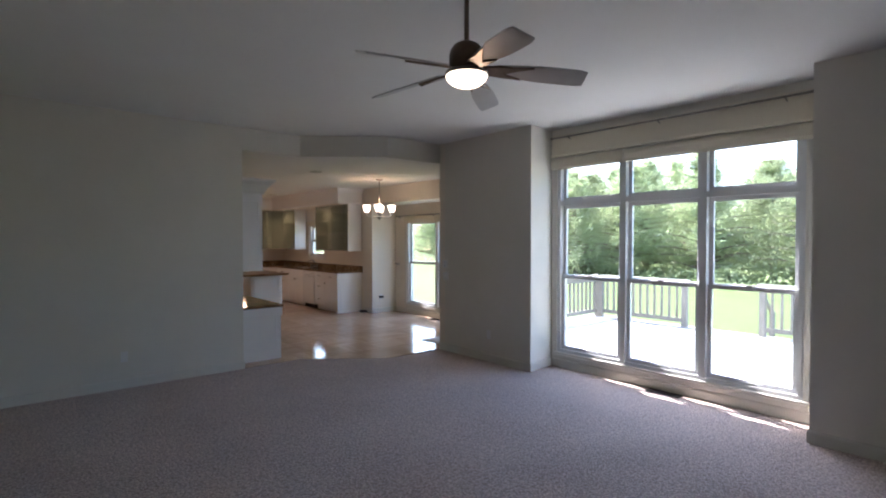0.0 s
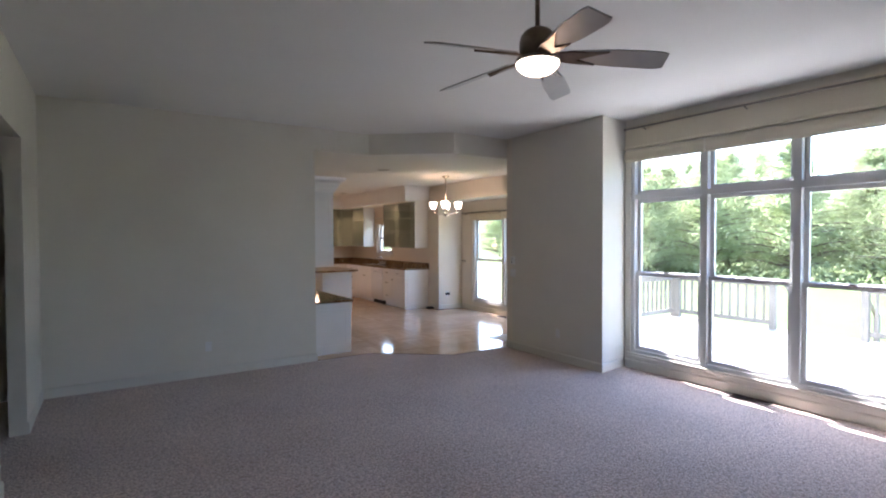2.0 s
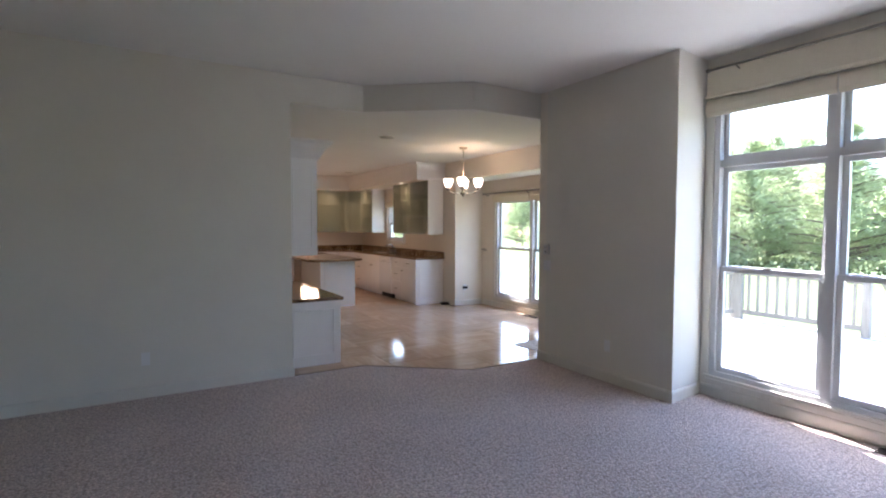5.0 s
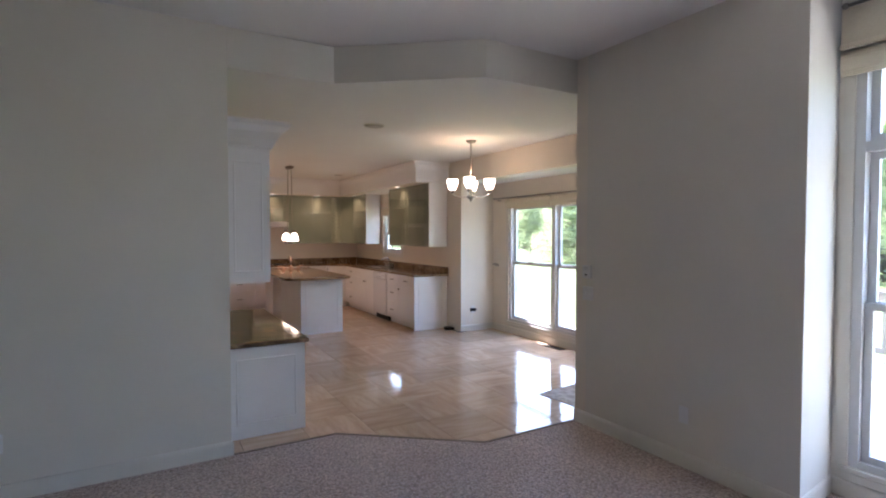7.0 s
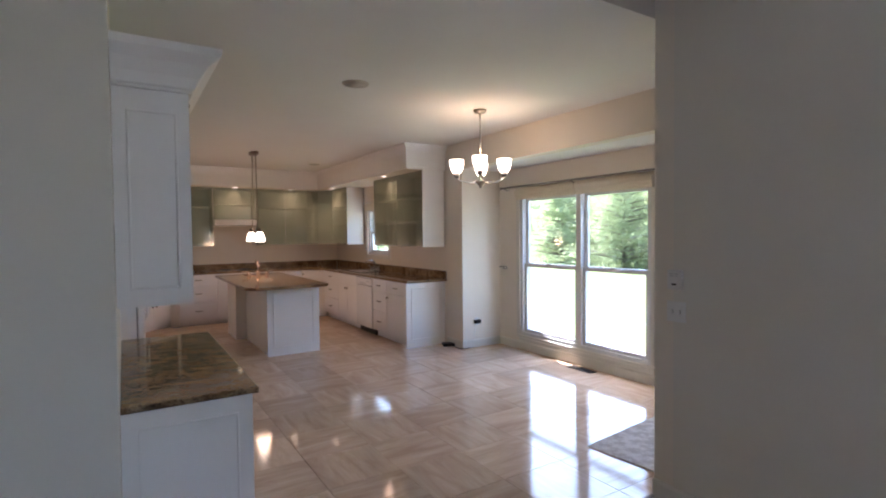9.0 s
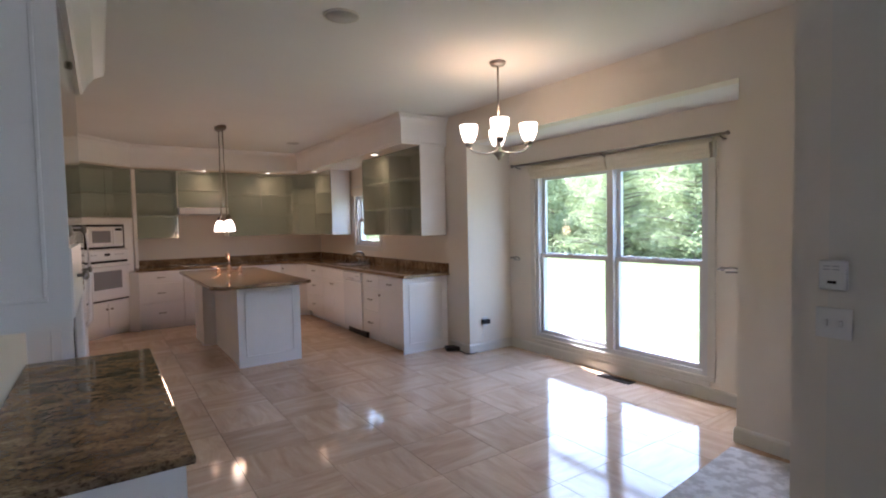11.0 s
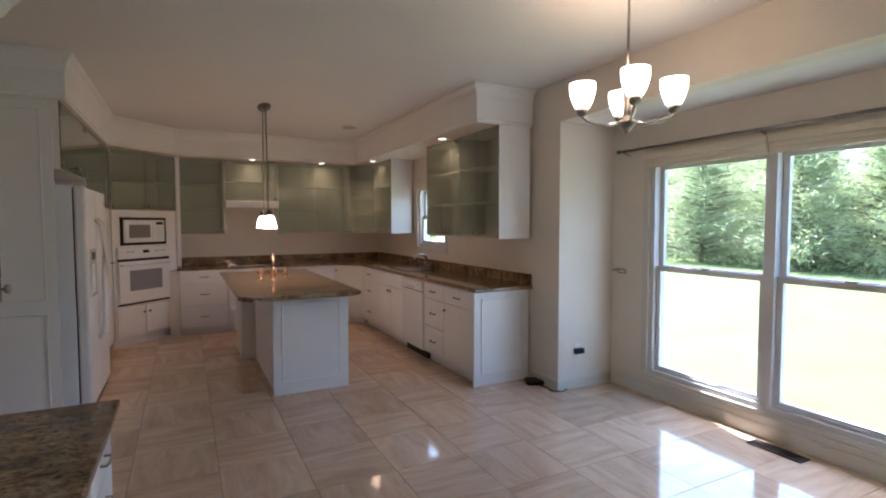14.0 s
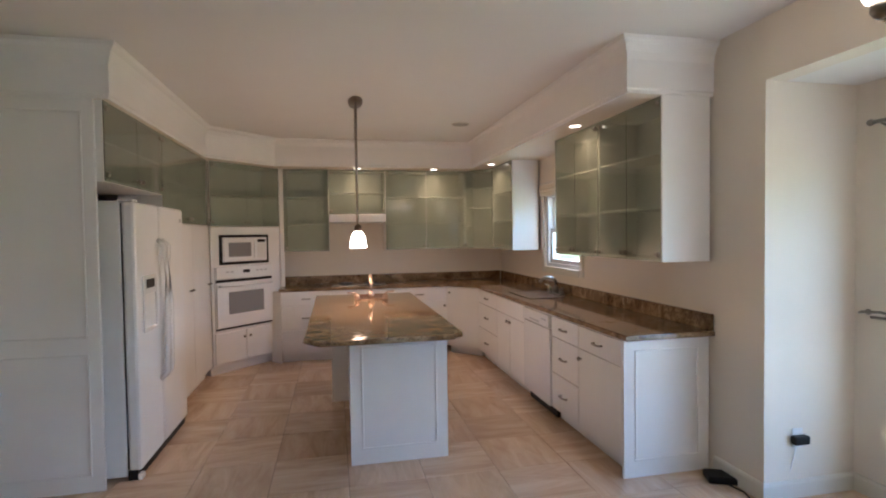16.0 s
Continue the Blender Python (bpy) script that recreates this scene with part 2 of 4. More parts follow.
SIDING = material("siding_paint", (0.62, 0.58, 0.5), 0.8, colour2=(0.66, 0.62, 0.54), scale=3)
ASPHALT = material("road_asphalt", (0.16, 0.155, 0.15), 0.9, colour2=(0.22, 0.21, 0.2), scale=4)
RUG = material("mat_weave", (0.50, 0.47, 0.45), 0.95, colour2=(0.70, 0.68, 0.66), scale=14, detail=6, bump=0.4, bump_scale=120, contrast=(0.42, 0.58))
SPEAKER = material("speaker_grille", (0.46, 0.44, 0.41), 0.7, colour2=(0.52, 0.50, 0.47), scale=90)
PLATE = material("switch_plate", (0.74, 0.73, 0.71), 0.4)
COPPER = material("aged_copper", (0.20, 0.085, 0.05), 0.35, metal=0.9, colour2=(0.30, 0.13, 0.075), scale=14)
TAPBRONZE = material("pale_bronze", (0.48, 0.35, 0.27), 0.28, metal=0.9, colour2=(0.56, 0.42, 0.33), scale=14)
STEEL = material("sink_steel", (0.5, 0.5, 0.5), 0.25, metal=1.0)
GLASS_F = glass_material("frosted_green_glass", (0.45, 0.51, 0.44), 0.07, 0.88)
PANE = pane_material("window_glass")
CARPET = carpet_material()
TILE_A, TILE_B = tile_material("travertine_lengthwise", (3.2, 0.6, 1)), tile_material("travertine_crosswise", (0.6, 3.2, 1))
GRANITE = granite_material()


# ---- mesh helpers ----
def add_box(bm, x0, x1, y0, y1, z0, z1):
    v = [bm.verts.new((x, y, z)) for z in (z0, z1) for x, y in ((x0, y0), (x1, y0), (x1, y1), (x0, y1))]
    for q in ((3, 2, 1, 0), (4, 5, 6, 7), (0, 1, 5, 4), (1, 2, 6, 5), (2, 3, 7, 6), (3, 0, 4, 7)):
        bm.faces.new([v[i] for i in q])


def boxes(*bs, bevel=0.0):
    bm = bmesh.new()
    for b in bs:
        add_box(bm, *b)
    if bevel:
        bmesh.ops.bevel(bm, geom=bm.edges[:], offset=bevel, segments=2, affect="EDGES", profile=0.5)
    return bm


def prism(poly, z0, z1):
    """poly anticlockwise from above."""
    bm = bmesh.new()
    lo, hi = [bm.verts.new((x, y, z0)) for x, y in poly], [bm.verts.new((x, y, z1)) for x, y in poly]
    bm.faces.new(lo[::-1])
    bm.faces.new(hi)
    for i in range(len(poly)):
        j = (i + 1) % len(poly)
        bm.faces.new((lo[i], lo[j], hi[j], hi[i]))
    return bm


def lathe(profile, seg=24, at=(0, 0, 0), bm=None):
    """profile: (radius, z) from one end to the other."""
    bm = bm or bmesh.new()
    rings = []
    for r, z in profile:
        rings.append([bm.verts.new((at[0] + r * math.cos(2 * math.pi * k / seg), at[1] + r * math.sin(2 * math.pi * k / seg), at[2] + z)) for k in range(seg)])
    for a, b in zip(rings, rings[1:]):
        for k in range(seg):
            bm.faces.new((a[k], a[(k + 1) % seg], b[(k + 1) % seg], b[k]))
    if profile[0][0] > 0.0005:
        bm.faces.new(rings[0][::-1])
    if profile[-1][0] > 0.0005:
        bm.faces.new(rings[-1])
    bmesh.ops.recalc_face_normals(bm, faces=bm.faces[:])
    for f in bm.faces:
        f.smooth = len(f.verts) == 4
    return bm


def tube(points, r, seg=10, bm=None, r1=None):
    bm = bm or bmesh.new()
    pts = [Vector(p) for p in points]
    rings = []
    for i, p in enumerate(pts):
        way = (pts[min(i + 1, len(pts) - 1)] - pts[max(i - 1, 0)]).normalized()
        side = way.cross(Vector((0, 0, 1)))
        if side.length < 0.01:
            side = Vector((1, 0, 0))
        side.normalize()
        up = side.cross(way)
        rad = r if r1 is None else r + (r1 - r) * i / (len(pts) - 1)
        rings.append([bm.verts.new(p + (side * math.cos(2 * math.pi * k / seg) + up * math.sin(2 * math.pi * k / seg)) * rad) for k in range(seg)])
    for a, b in zip(rings, rings[1:]):
        for k in range(seg):
            bm.faces.new((a[k], a[(k + 1) % seg], b[(k + 1) % seg], b[k])).smooth = True
    bm.faces.new(rings[0][::-1])
    bm.faces.new(rings[-1])
    bmesh.ops.recalc_face_normals(bm, faces=bm.faces[:])
    return bm


def sweep(path, profile, bm=None):
    """A moulding along a plan path; profile: closed loop of (out, z), out to the right of the way along the path."""
    bm = bm or bmesh.new()
    P = [Vector(p) for p in path]
    rings = []
    for i, p in enumerate(P):
        ns = []
        for a, b in ((i - 1, i), (i, i + 1)):
            if a >= 0 and b < len(P):
                d = (P[b] - P[a]).normalized()
                ns.append(Vector((d.y, -d.x)))
        m = ns[0] if len(ns) == 1 else (ns[0] + ns[1]) / (1 + ns[0].dot(ns[1]))
        rings.append([bm.verts.new((p.x + m.x * o, p.y + m.y * o, z)) for o, z in profile])
    k = len(profile)
    for a, b in zip(rings, rings[1:]):
        for j in range(k):
            bm.faces.new((a[j], b[j], b[(j + 1) % k], a[(j + 1) % k]))
    bm.faces.new(rings[0])
    bm.faces.new(rings[-1][::-1])
    bmesh.ops.recalc_face_normals(bm, faces=bm.faces[:])
    return bm


def link_mesh(name, bm, mat):
    me = bpy.data.meshes.new(name)
    bm.to_mesh(me)
    bm.free()
    me.materials.append(mat)
    return new(name, me)


def part(name, bm, mat, parent, label=""):
    ob = link_mesh(name, bm, mat)
    ob.parent = parent
    return tagged(ob, label)


def structure(name, bm, mat, label="", category=""):
    return tagged(link_mesh(name, bm, mat), label, category, "", "structure")


def thing(name, at, label, category, group="", rz=0):
    ob = new(name)
    ob.empty_display_size = 0.1
    ob.matrix_basis = pose(*at, 0, 0, rz)
    return tagged(ob, label, category, group)


def single(name, bm, mat, at, label, category, group="", rz=0):
    ob = link_mesh(name, bm, mat)
    ob.matrix_basis = pose(*at, 0, 0, rz)
    return tagged(ob, label, category, group)

# ---- structure: the family room and the kitchen, walls along x and y ----
HF, HK = 3.06, 2.775            # ceiling heights, family room and kitchen
EDGE = [(2.24, 6.30), (3.02, 6.30), (3.95, 5.56), (4.89, 5.56)]   # where carpet meets tile, and the ceiling steps

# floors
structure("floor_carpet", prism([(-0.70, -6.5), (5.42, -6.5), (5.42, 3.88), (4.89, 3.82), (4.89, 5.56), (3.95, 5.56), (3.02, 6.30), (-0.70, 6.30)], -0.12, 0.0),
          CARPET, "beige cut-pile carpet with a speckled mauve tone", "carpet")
structure("hall_floor", boxes((-2.3, -0.70, 3.4, 6.5, -0.12, -0.002)), CARPET, "beige carpet in the side hall", "carpet")
tile_floor = structure("floor_tile", prism([(1.3, 6.304), (3.022, 6.304), (3.953, 5.563), (6.84, 5.563), (6.84, 14.1), (1.3, 14.1)], -0.12, -0.006),
                       GROUT, "polished beige travertine tile floor with thin joints", "tile floor")
structure("floor_edge_trim", sweep(EDGE, [(-0.012, -0.01), (0.012, -0.01), (0.012, 0.004), (-0.012, 0.004)]), GROUT, "thin edge strip between carpet and tile", "trim")

# ceilings; the kitchen's lower one ends in an angled drop face over the opening
structure("ceiling_family_room", boxes((-0.8, 5.5, -6.6, 6.5, HF, HF + 0.15)), CEIL, "high off-white painted ceiling", "ceiling")
kc = structure("ceiling_kitchen", prism([(2.242, 6.302), (3.02, 6.30), (3.95, 5.56), (4.888, 5.56), (6.27, 5.56), (6.27, 14.17), (1.3, 14.17), (1.3, 6.422), (2.242, 6.422)], HK, HF - 0.002),
               CEIL, "lower warm-lit kitchen ceiling with an angled drop face", "ceiling")
kc.data.materials.append(PAINT)
for f in kc.data.polygons:
    f.material_index = 0 if abs(f.normal.z) > 0.5 else 1
structure("roof", boxes((-2.6, 5.65, -6.8, 5.4, HF + 0.16, HF + 0.3), (-2.6, 6.5, 5.4, 14.4, HF + 0.16, HF + 0.3), (6.5, 7.41, 6.1, 9.9, HF + 0.16, HF + 0.3)), SIDING, "flat roof slab", "roof")

# family room walls
structure("wall_north", boxes((-0.73, 2.24, 6.30, 6.42, 0, HF)), PAINT, "long plain off-white painted wall", "wall")
structure("wall_west", boxes((-0.73, -0.61, -6.5, 3.98, 0, HF), (-0.73, -0.61, 5.21, 6.30, 0, HF), (-0.73, -0.61, 3.98, 5.21, 2.455, HF)), PAINT,
          "off-white painted wall with a plain wide doorway", "wall")
structure("wall_south", boxes((-0.73, 5.50, -6.62, -6.5, 0, HF)), PAINT, "plain off-white painted wall", "wall")
structure("wall_east_pier", boxes((4.89, 5.50, -6.5, 0.93, 0, HF)), PAINT, "off-white painted wall pier beside the window bay", "wall")
structure("wall_chase", prism([(4.89, 3.82), (5.50, 3.89), (5.50, 5.44), (4.89, 5.44)], 0, HF), PAINT, "off-white painted wall pier between window bay and opening", "wall")
structure("wall_window_bay", boxes((5.38, 5.53, 0.93, 3.872, -0.4, 0.195), (5.38, 5.53, 0.93, 3.872, 2.65, HF), (5.38, 5.53, 0.93, 1.09, 0.195, 2.65), (5.38, 5.53, 3.785, 3.872, 0.195, 2.65)),
          PAINT, "painted window wall of the family room", "wall")
structure("hall_walls", boxes((-2.4, -0.74, 3.40, 3.50, 0, 2.75), (-2.4, -0.74, 6.42, 6.52, 0, 2.75), (-2.4, -2.3, 3.50, 6.42, 0, 2.75)), PAINT, "plain painted side hall walls", "wall")
structure("hall_ceiling", boxes((-2.4, -0.74, 3.40, 6.52, 2.75, 2.85)), CEIL, "plain side hall ceiling", "ceiling")

# kitchen walls
structure("wall_kitchen_south", boxes((4.89, 6.27, 5.44, 5.56, 0, HF)), KPAINT, "cream painted kitchen wall", "wall")
structure("wall_desk", boxes((2.12, 2.24, 6.42, 8.55, 0, HK)), KPAINT, "cream painted wall behind the desk", "wall")
structure("wall_kitchen_return", boxes((1.33, 2.12, 8.43, 8.55, 0, HK)), KPAINT, "cream painted return wall", "wall")
structure("wall_kitchen_west", boxes((1.33, 1.45, 8.55, 14.05, 0, HK)), KPAINT, "cream painted kitchen wall", "wall")
structure("wall_kitchen_north", boxes((1.33, 6.27, 14.05, 14.17, 0, HK)), KPAINT, "cream painted kitchen back wall", "wall")
structure("wall_kitchen_east", boxes((6.13, 6.27, 9.35, 11.57, 0, HK), (6.13, 6.27, 12.43, 14.05, 0, HK), (6.13, 6.27, 11.57, 12.43, 0, 1.19), (6.13, 6.27, 11.57, 12.43, 2.02, HK)),
          KPAINT, "cream painted kitchen wall with the sink window", "wall")
structure("wall_nook_pier", boxes((6.13, 6.27, 5.56, 6.37, 0, HK)), KPAINT, "cream painted pier beside the breakfast bay", "wall")
structure("wall_nook_sides", boxes((6.27, 6.92, 6.25, 6.37, -0.4, 2.60), (6.27, 6.92, 9.35, 9.53, -0.4, 2.60)), KPAINT, "cream painted sides of the breakfast bay", "wall")
structure("wall_nook_window", boxes((6.77, 6.92, 6.37, 9.35, -0.4, 0.195), (6.77, 6.92, 6.37, 9.35, 2.07, 2.42), (6.77, 6.92, 6.37, 6.91, 0.195, 2.07), (6.77, 6.92, 8.915, 9.35, 0.195, 2.07)),
          KPAINT, "cream painted window wall of the breakfast bay", "wall")
structure("nook_head", boxes((6.13, 6.27, 6.37, 9.35, 2.42, HK)), KPAINT, "cream painted lintel over the breakfast bay", "wall")
structure("nook_ceiling", boxes((6.27, 6.92, 6.37, 9.35, 2.42, 2.60)), CEIL, "white lowered ceiling of the breakfast bay", "ceiling")

# baseboards
BASE = [(0.0, 0.0), (0.014, 0.0), (0.014, 0.085), (0.008, 0.10), (0.0, 0.105)]
for nm, pts in (("baseboard", [(-0.61, 5.21), (-0.61, 6.30), (2.24, 6.30), (2.24, 6.53)]),
                ("baseboard", [(4.89, 5.56), (4.89, 3.82), (5.38, 3.876), (5.38, 0.93), (4.89, 0.93), (4.89, -6.5)]),
                ("baseboard", [(-0.61, -6.5), (-0.61, 3.98)]),
                ("baseboard", [(6.13, 9.735), (6.13, 9.35), (6.77, 9.35), (6.77, 6.37), (6.13, 6.37), (6.13, 5.56), (4.89, 5.56)])):
    structure(nm, sweep(pts, BASE), TRIM, "low white painted baseboard", "baseboard")


# ---- windows: double-hung units in the plane x, room on the -x side ----
def rail_box(y0, y1, z0, z1, x0, x1, w):
    """A rectangular ring of rails of width w."""
    return boxes((x0, x1, y0, y0 + w, z0, z1), (x0, x1, y1 - w, y1, z0, z1), (x0, x1, y0 + w, y1 - w, z0, z0 + w), (x0, x1, y0 + w, y1 - w, z1 - w, z1))


def double_hung(name, x, cuts, z0, zmid, z1, label, ztop=None):
    """cuts: the y of jambs and mullions. ztop: the top of a fixed transom light above the sashes."""
    win = tagged(new(name), label, "window", "", "structure")
    top = ztop or z1
    lo, hi = cuts[0], cuts[-1]
    part("window_frame", boxes((x - 0.01, x + 0.13, lo - 0.05, lo, z0 - 0.04, top + 0.05), (x - 0.01, x + 0.13, hi, hi + 0.05, z0 - 0.04, top + 0.05),
                               (x - 0.01, x + 0.13, lo, hi, z0 - 0.04, z0), (x - 0.01, x + 0.13, lo, hi, top, top + 0.05)), SASH, win)
    for y in cuts[1:-1]:
        part("mullion", boxes((x - 0.008, x + 0.128, y - 0.035, y + 0.035, z0, top)), SASH, win)
    for a, b in zip(cuts, cuts[1:]):
        a, b = a + (0.035 if a > lo else 0), b - (0.035 if b < hi else 0)
        pieces = [("lower_sash", z0, zmid + 0.02, 0.02), ("upper_sash", zmid - 0.015, z1 - (0.03 if ztop else 0), 0.055)]
        if ztop:
            part("transom_rail", boxes((x - 0.006, x + 0.126, a, b, z1 - 0.03, z1 + 0.03)), SASH, win)
            pieces.append(("transom_sash", z1 + 0.03, top, 0.05))
        for nm, za, zb, dx in pieces:
            s = part(nm, rail_box(a + 0.003, b - 0.003, za + 0.001, zb, x + dx, x + dx + 0.033, 0.042), SASH, win)
            g = part("pane", boxes((x + dx + 0.014, x + dx + 0.018, a + 0.043, b - 0.043, za + 0.04, zb - 0.04)), PANE, s)
            g.visible_shadow = False
        part("sash_lock", boxes((x + 0.0, x + 0.03, (a + b) / 2 - 0.03, (a + b) / 2 + 0.03, zmid + 0.021, zmid + 0.034), bevel=0.003), BRONZE, win)
        part("sash_lift", boxes((x + 0.008, x + 0.0195, (a + b) / 2 - 0.12, (a + b) / 2 + 0.12, z0 + 0.012, z0 + 0.026)), SASH, win)
    return win


double_hung("window_1", 5.39, [1.14, 1.975, 2.866, 3.735], 0.235, 1.17, 2.11, "three tall double-hung sashes with transoms in grey-white frames", 2.60)
structure("window_1_sill", boxes((5.352, 5.38, 1.03, 3.83, 0.165, 0.194), (5.362, 5.38, 1.05, 3.81, 0.11, 0.16), bevel=0.004), TRIM, "white painted window sill and apron", "sill")
double_hung("window_2", 6.78, [6.96, 7.888, 8.865], 0.235, 1.13, 2.02, "pair of tall double-hung sashes in grey-white frames")
structure("window_1_casing", boxes((5.366, 5.38, 1.03, 1.09, 0.20, 2.65), (5.366, 5.38, 3.785, 3.845, 0.20, 2.65)), TRIM, "white painted flat window casing", "trim")
structure("window_2_sill", boxes((6.752, 6.77, 6.85, 8.97, 0.16, 0.194), (6.758, 6.77, 6.89, 8.93, 0.11, 0.155), bevel=0.004), TRIM, "white painted window sill and apron", "sill")
structure("window_2_casing", boxes((6.754, 6.77, 6.85, 6.91, 0.20, 2.13), (6.754, 6.77, 8.915, 8.975, 0.20, 2.13), (6.754, 6.77, 6.91, 8.915, 2.07, 2.13)), TRIM, "white painted window casing", "trim")
double_hung("window_3", 6.15, [11.62, 12.38], 1.23, 1.60, 1.98, "small double-hung window over the sink")
structure("window_3_casing", boxes((6.114, 6.13, 11.50, 11.57, 1.12, 2.09), (6.114, 6.13, 12.43, 12.50, 1.12, 2.09), (6.114, 6.13, 11.57, 12.43, 2.02, 2.09), (6.10, 6.13, 11.57, 12.43, 1.12, 1.19)), TRIM,
          "white painted window casing", "trim")


# ---- shades and curtain rods ----
def roman_shade(at, w, drop, label):
    """Folded fabric shade along y, hanging from z of at."""
    t = thing("roman_shade", at, label, "window shade", "roman shades")
    part("fabric", boxes((-0.012, 0.0, 0, w, -drop, 0)), SHADE, t)
    for i, dz in enumerate((0.0, 0.035, 0.07)):
        part("fold", boxes((-0.035 - 0.012 * i, -0.012, 0.002, w - 0.002, -drop + dz - 0.01, -drop + dz + 0.085 - 0.02 * i), bevel=0.008), SHADE, t)
    part("head_rail", boxes((-0.03, 0.0, 0, w, 0.0, 0.03)), TRIM, t)
    return t


def curtain_rod(at, w, brackets, label, metal):
    t = thing("curtain_rod", at, label, "curtain rod")
    part("rod", tube([(0, 0, 0), (0, w, 0)], 0.011), metal, t)
    for y in (0, w):
        part("finial", lathe([(0.0, -0.02), (0.016, -0.012), (0.02, 0), (0.016, 0.012), (0.0, 0.02)], 12, (0, y, 0)), metal, t)
    for y in brackets:
        part("bracket", tube([(0.09, y, -0.03), (0.05, y, -0.03), (0.0, y, -0.012)], 0.007, 8), metal, t)
    return t


big = thing("roman_shade", (5.363, 1.02, 2.975), "cream linen roman shade folded up over the tall windows", "window shade", "roman shades")
part("fabric", boxes((-0.012, 0.0, 0, 2.835, -0.28, 0)), SHADE, big)
part("batten", boxes((-0.05, -0.012, 0, 2.835, -0.285, -0.255), bevel=0.009), SHADE, big)
for y0, y1 in ((0.0, 1.815), (1.825, 2.835)):
    for i in range(3):
        part("fold", boxes((-0.022 - 0.007 * i, -0.001, y0, y1, -0.44 + 0.012 * i, -0.30 - 0.02 * i), bevel=0.006), SHADE, big)
part("cord", tube([(-0.03, 1.82, -0.28), (-0.03, 1.82, -0.46)], 0.003, 6), TRIM, big)
curtain_rod((5.30, 1.02, 2.935), 2.80, (0.22, 1.4, 2.55), "thin grey metal curtain rod under the ceiling", NICKEL)
roman_shade((6.752, 6.87, 2.155), 1.015, 0.15, "cream roller shade rolled up above the sash")
roman_shade((6.752, 7.89, 2.155), 1.06, 0.15, "cream roller shade rolled up above the sash")
curtain_rod((6.68, 6.72, 2.165), 2.48, (0.06, 1.2, 2.42), "thin nickel curtain rod over the bay window", NICKEL)
roman_shade((6.11, 11.55, 2.12), 0.9, 0.12, "small cream shade folded up over the sink window")


def holdback(at):
    t = thing("curtain_holdback", at, "thin nickel curtain holdback hook on the wall", "curtain hook", "curtain holdbacks")
    part("rosette", lathe([(0.018, 0), (0.018, 0.006), (0.006, 0.01)], 14), NICKEL, t).rotation_euler = (0, radians(-90), 0)
    part("hook", tube([(-0.008, 0, 0), (-0.07, 0, 0), (-0.09, -0.03, 0.01), (-0.09, -0.14, 0.02), (-0.08, -0.17, 0.01), (-0.06, -0.15, -0.015), (-0.06, -0.06, -0.02)], 0.008, 8), NICKEL, t)


holdback((6.77, 9.27, 1.085))
holdback((6.77, 6.80, 1.10))


# ---- cabinets: local front at y = 0 facing -y, depth towards +y, x along the run ----
def pull(parent, x, z, w=0.10, y=-0.022):
    p = part("handle", tube([(x - w / 2, y, z), (x - w / 2, y - 0.022, z), (x - w * 0.3, y - 0.028, z), (x + w * 0.3, y - 0.028, z), (x + w / 2, y - 0.022, z), (x + w / 2, y, z)], 0.0075, 8),
             NICKEL, parent, "small nickel bow handle")
    return p


def knob(parent, x, z, y=-0.02):
    bm = lathe([(0.006, 0), (0.006, 0.014), (0.015, 0.018), (0.018, 0.027), (0.011, 0.034), (0.0, 0.035)], 12)
    bmesh.ops.rotate(bm, verts=bm.verts[:], matrix=Matrix.Rotation(radians(90), 3, "X"))
    bmesh.ops.translate(bm, verts=bm.verts[:], vec=(x, y, z))
    return part("knob", bm, NICKEL, parent, "small nickel knob")


def front(parent, name, x0, x1, z0, z1):
    g = 0.005
    return part(name, boxes((x0 + g, x1 - g, -0.02, 0.0, z0 + g, z1 - g), bevel=0.002), WHITE, parent)


def base_unit(at, rz, w, rows, depth=0.60, label="white slab-front base cabinet", top=0.885, toe=0.10):
    """rows: (kind, share of the height) from the top; kind: drawer, doors, door_l, door_r, plain."""
    t = thing("base_cabinet", at, label, "cabinet", "kitchen base cabinets", rz)
    part("body", boxes((0.002, w - 0.002, 0.0, depth, toe, top)), WHITE, t)
    part("toe_kick", boxes((0.002, w - 0.002, 0.06, depth, 0.0, toe)), WHITE, t)
    z = top - 0.008
    total = z - toe
    for kind, share in rows:
        h = total * share
        if kind == "drawer":
            d = front(t, "drawer_front", 0, w, z - h, z)
            pull(d, w / 2, z - h / 2)
        elif kind == "plain":
            front(t, "false_front", 0, w, z - h, z)
        elif kind == "doors":
            a, b = front(t, "door", 0, w / 2, z - h, z), front(t, "door", w / 2, w, z - h, z)
            knob(a, w / 2 - 0.04, z - 0.06)
            knob(b, w / 2 + 0.04, z - 0.06)
        else:
            d = front(t, "door", 0, w, z - h, z)
            knob(d, 0.05 if kind == "door_l" else w - 0.05, z - 0.07)
        z -= h
    return t


DRAWERS = (("drawer", 0.22), ("drawer", 0.39), ("drawer", 0.39))


def framed_panel(name, parent, w, h, z0, t=0.02):
    """A flat end panel with an applied picture-frame moulding, in local x by z, face at y = -t."""
    part(name, boxes((0, w, -t, 0, z0, z0 + h)), WHITE, parent)
    m, r = 0.075, 0.014
    a, b, c, d = m, w - m, z0 + m + 0.03, z0 + h - m + 0.01
    for q in ((a, b, c, c + r), (a, b, d - r, d), (a, a + r, c + r, d - r), (b - r, b, c + r, d - r)):
        part("moulding", boxes((q[0], q[1], -t - 0.009, -t, q[2], q[3]), bevel=0.004), WHITE, parent)


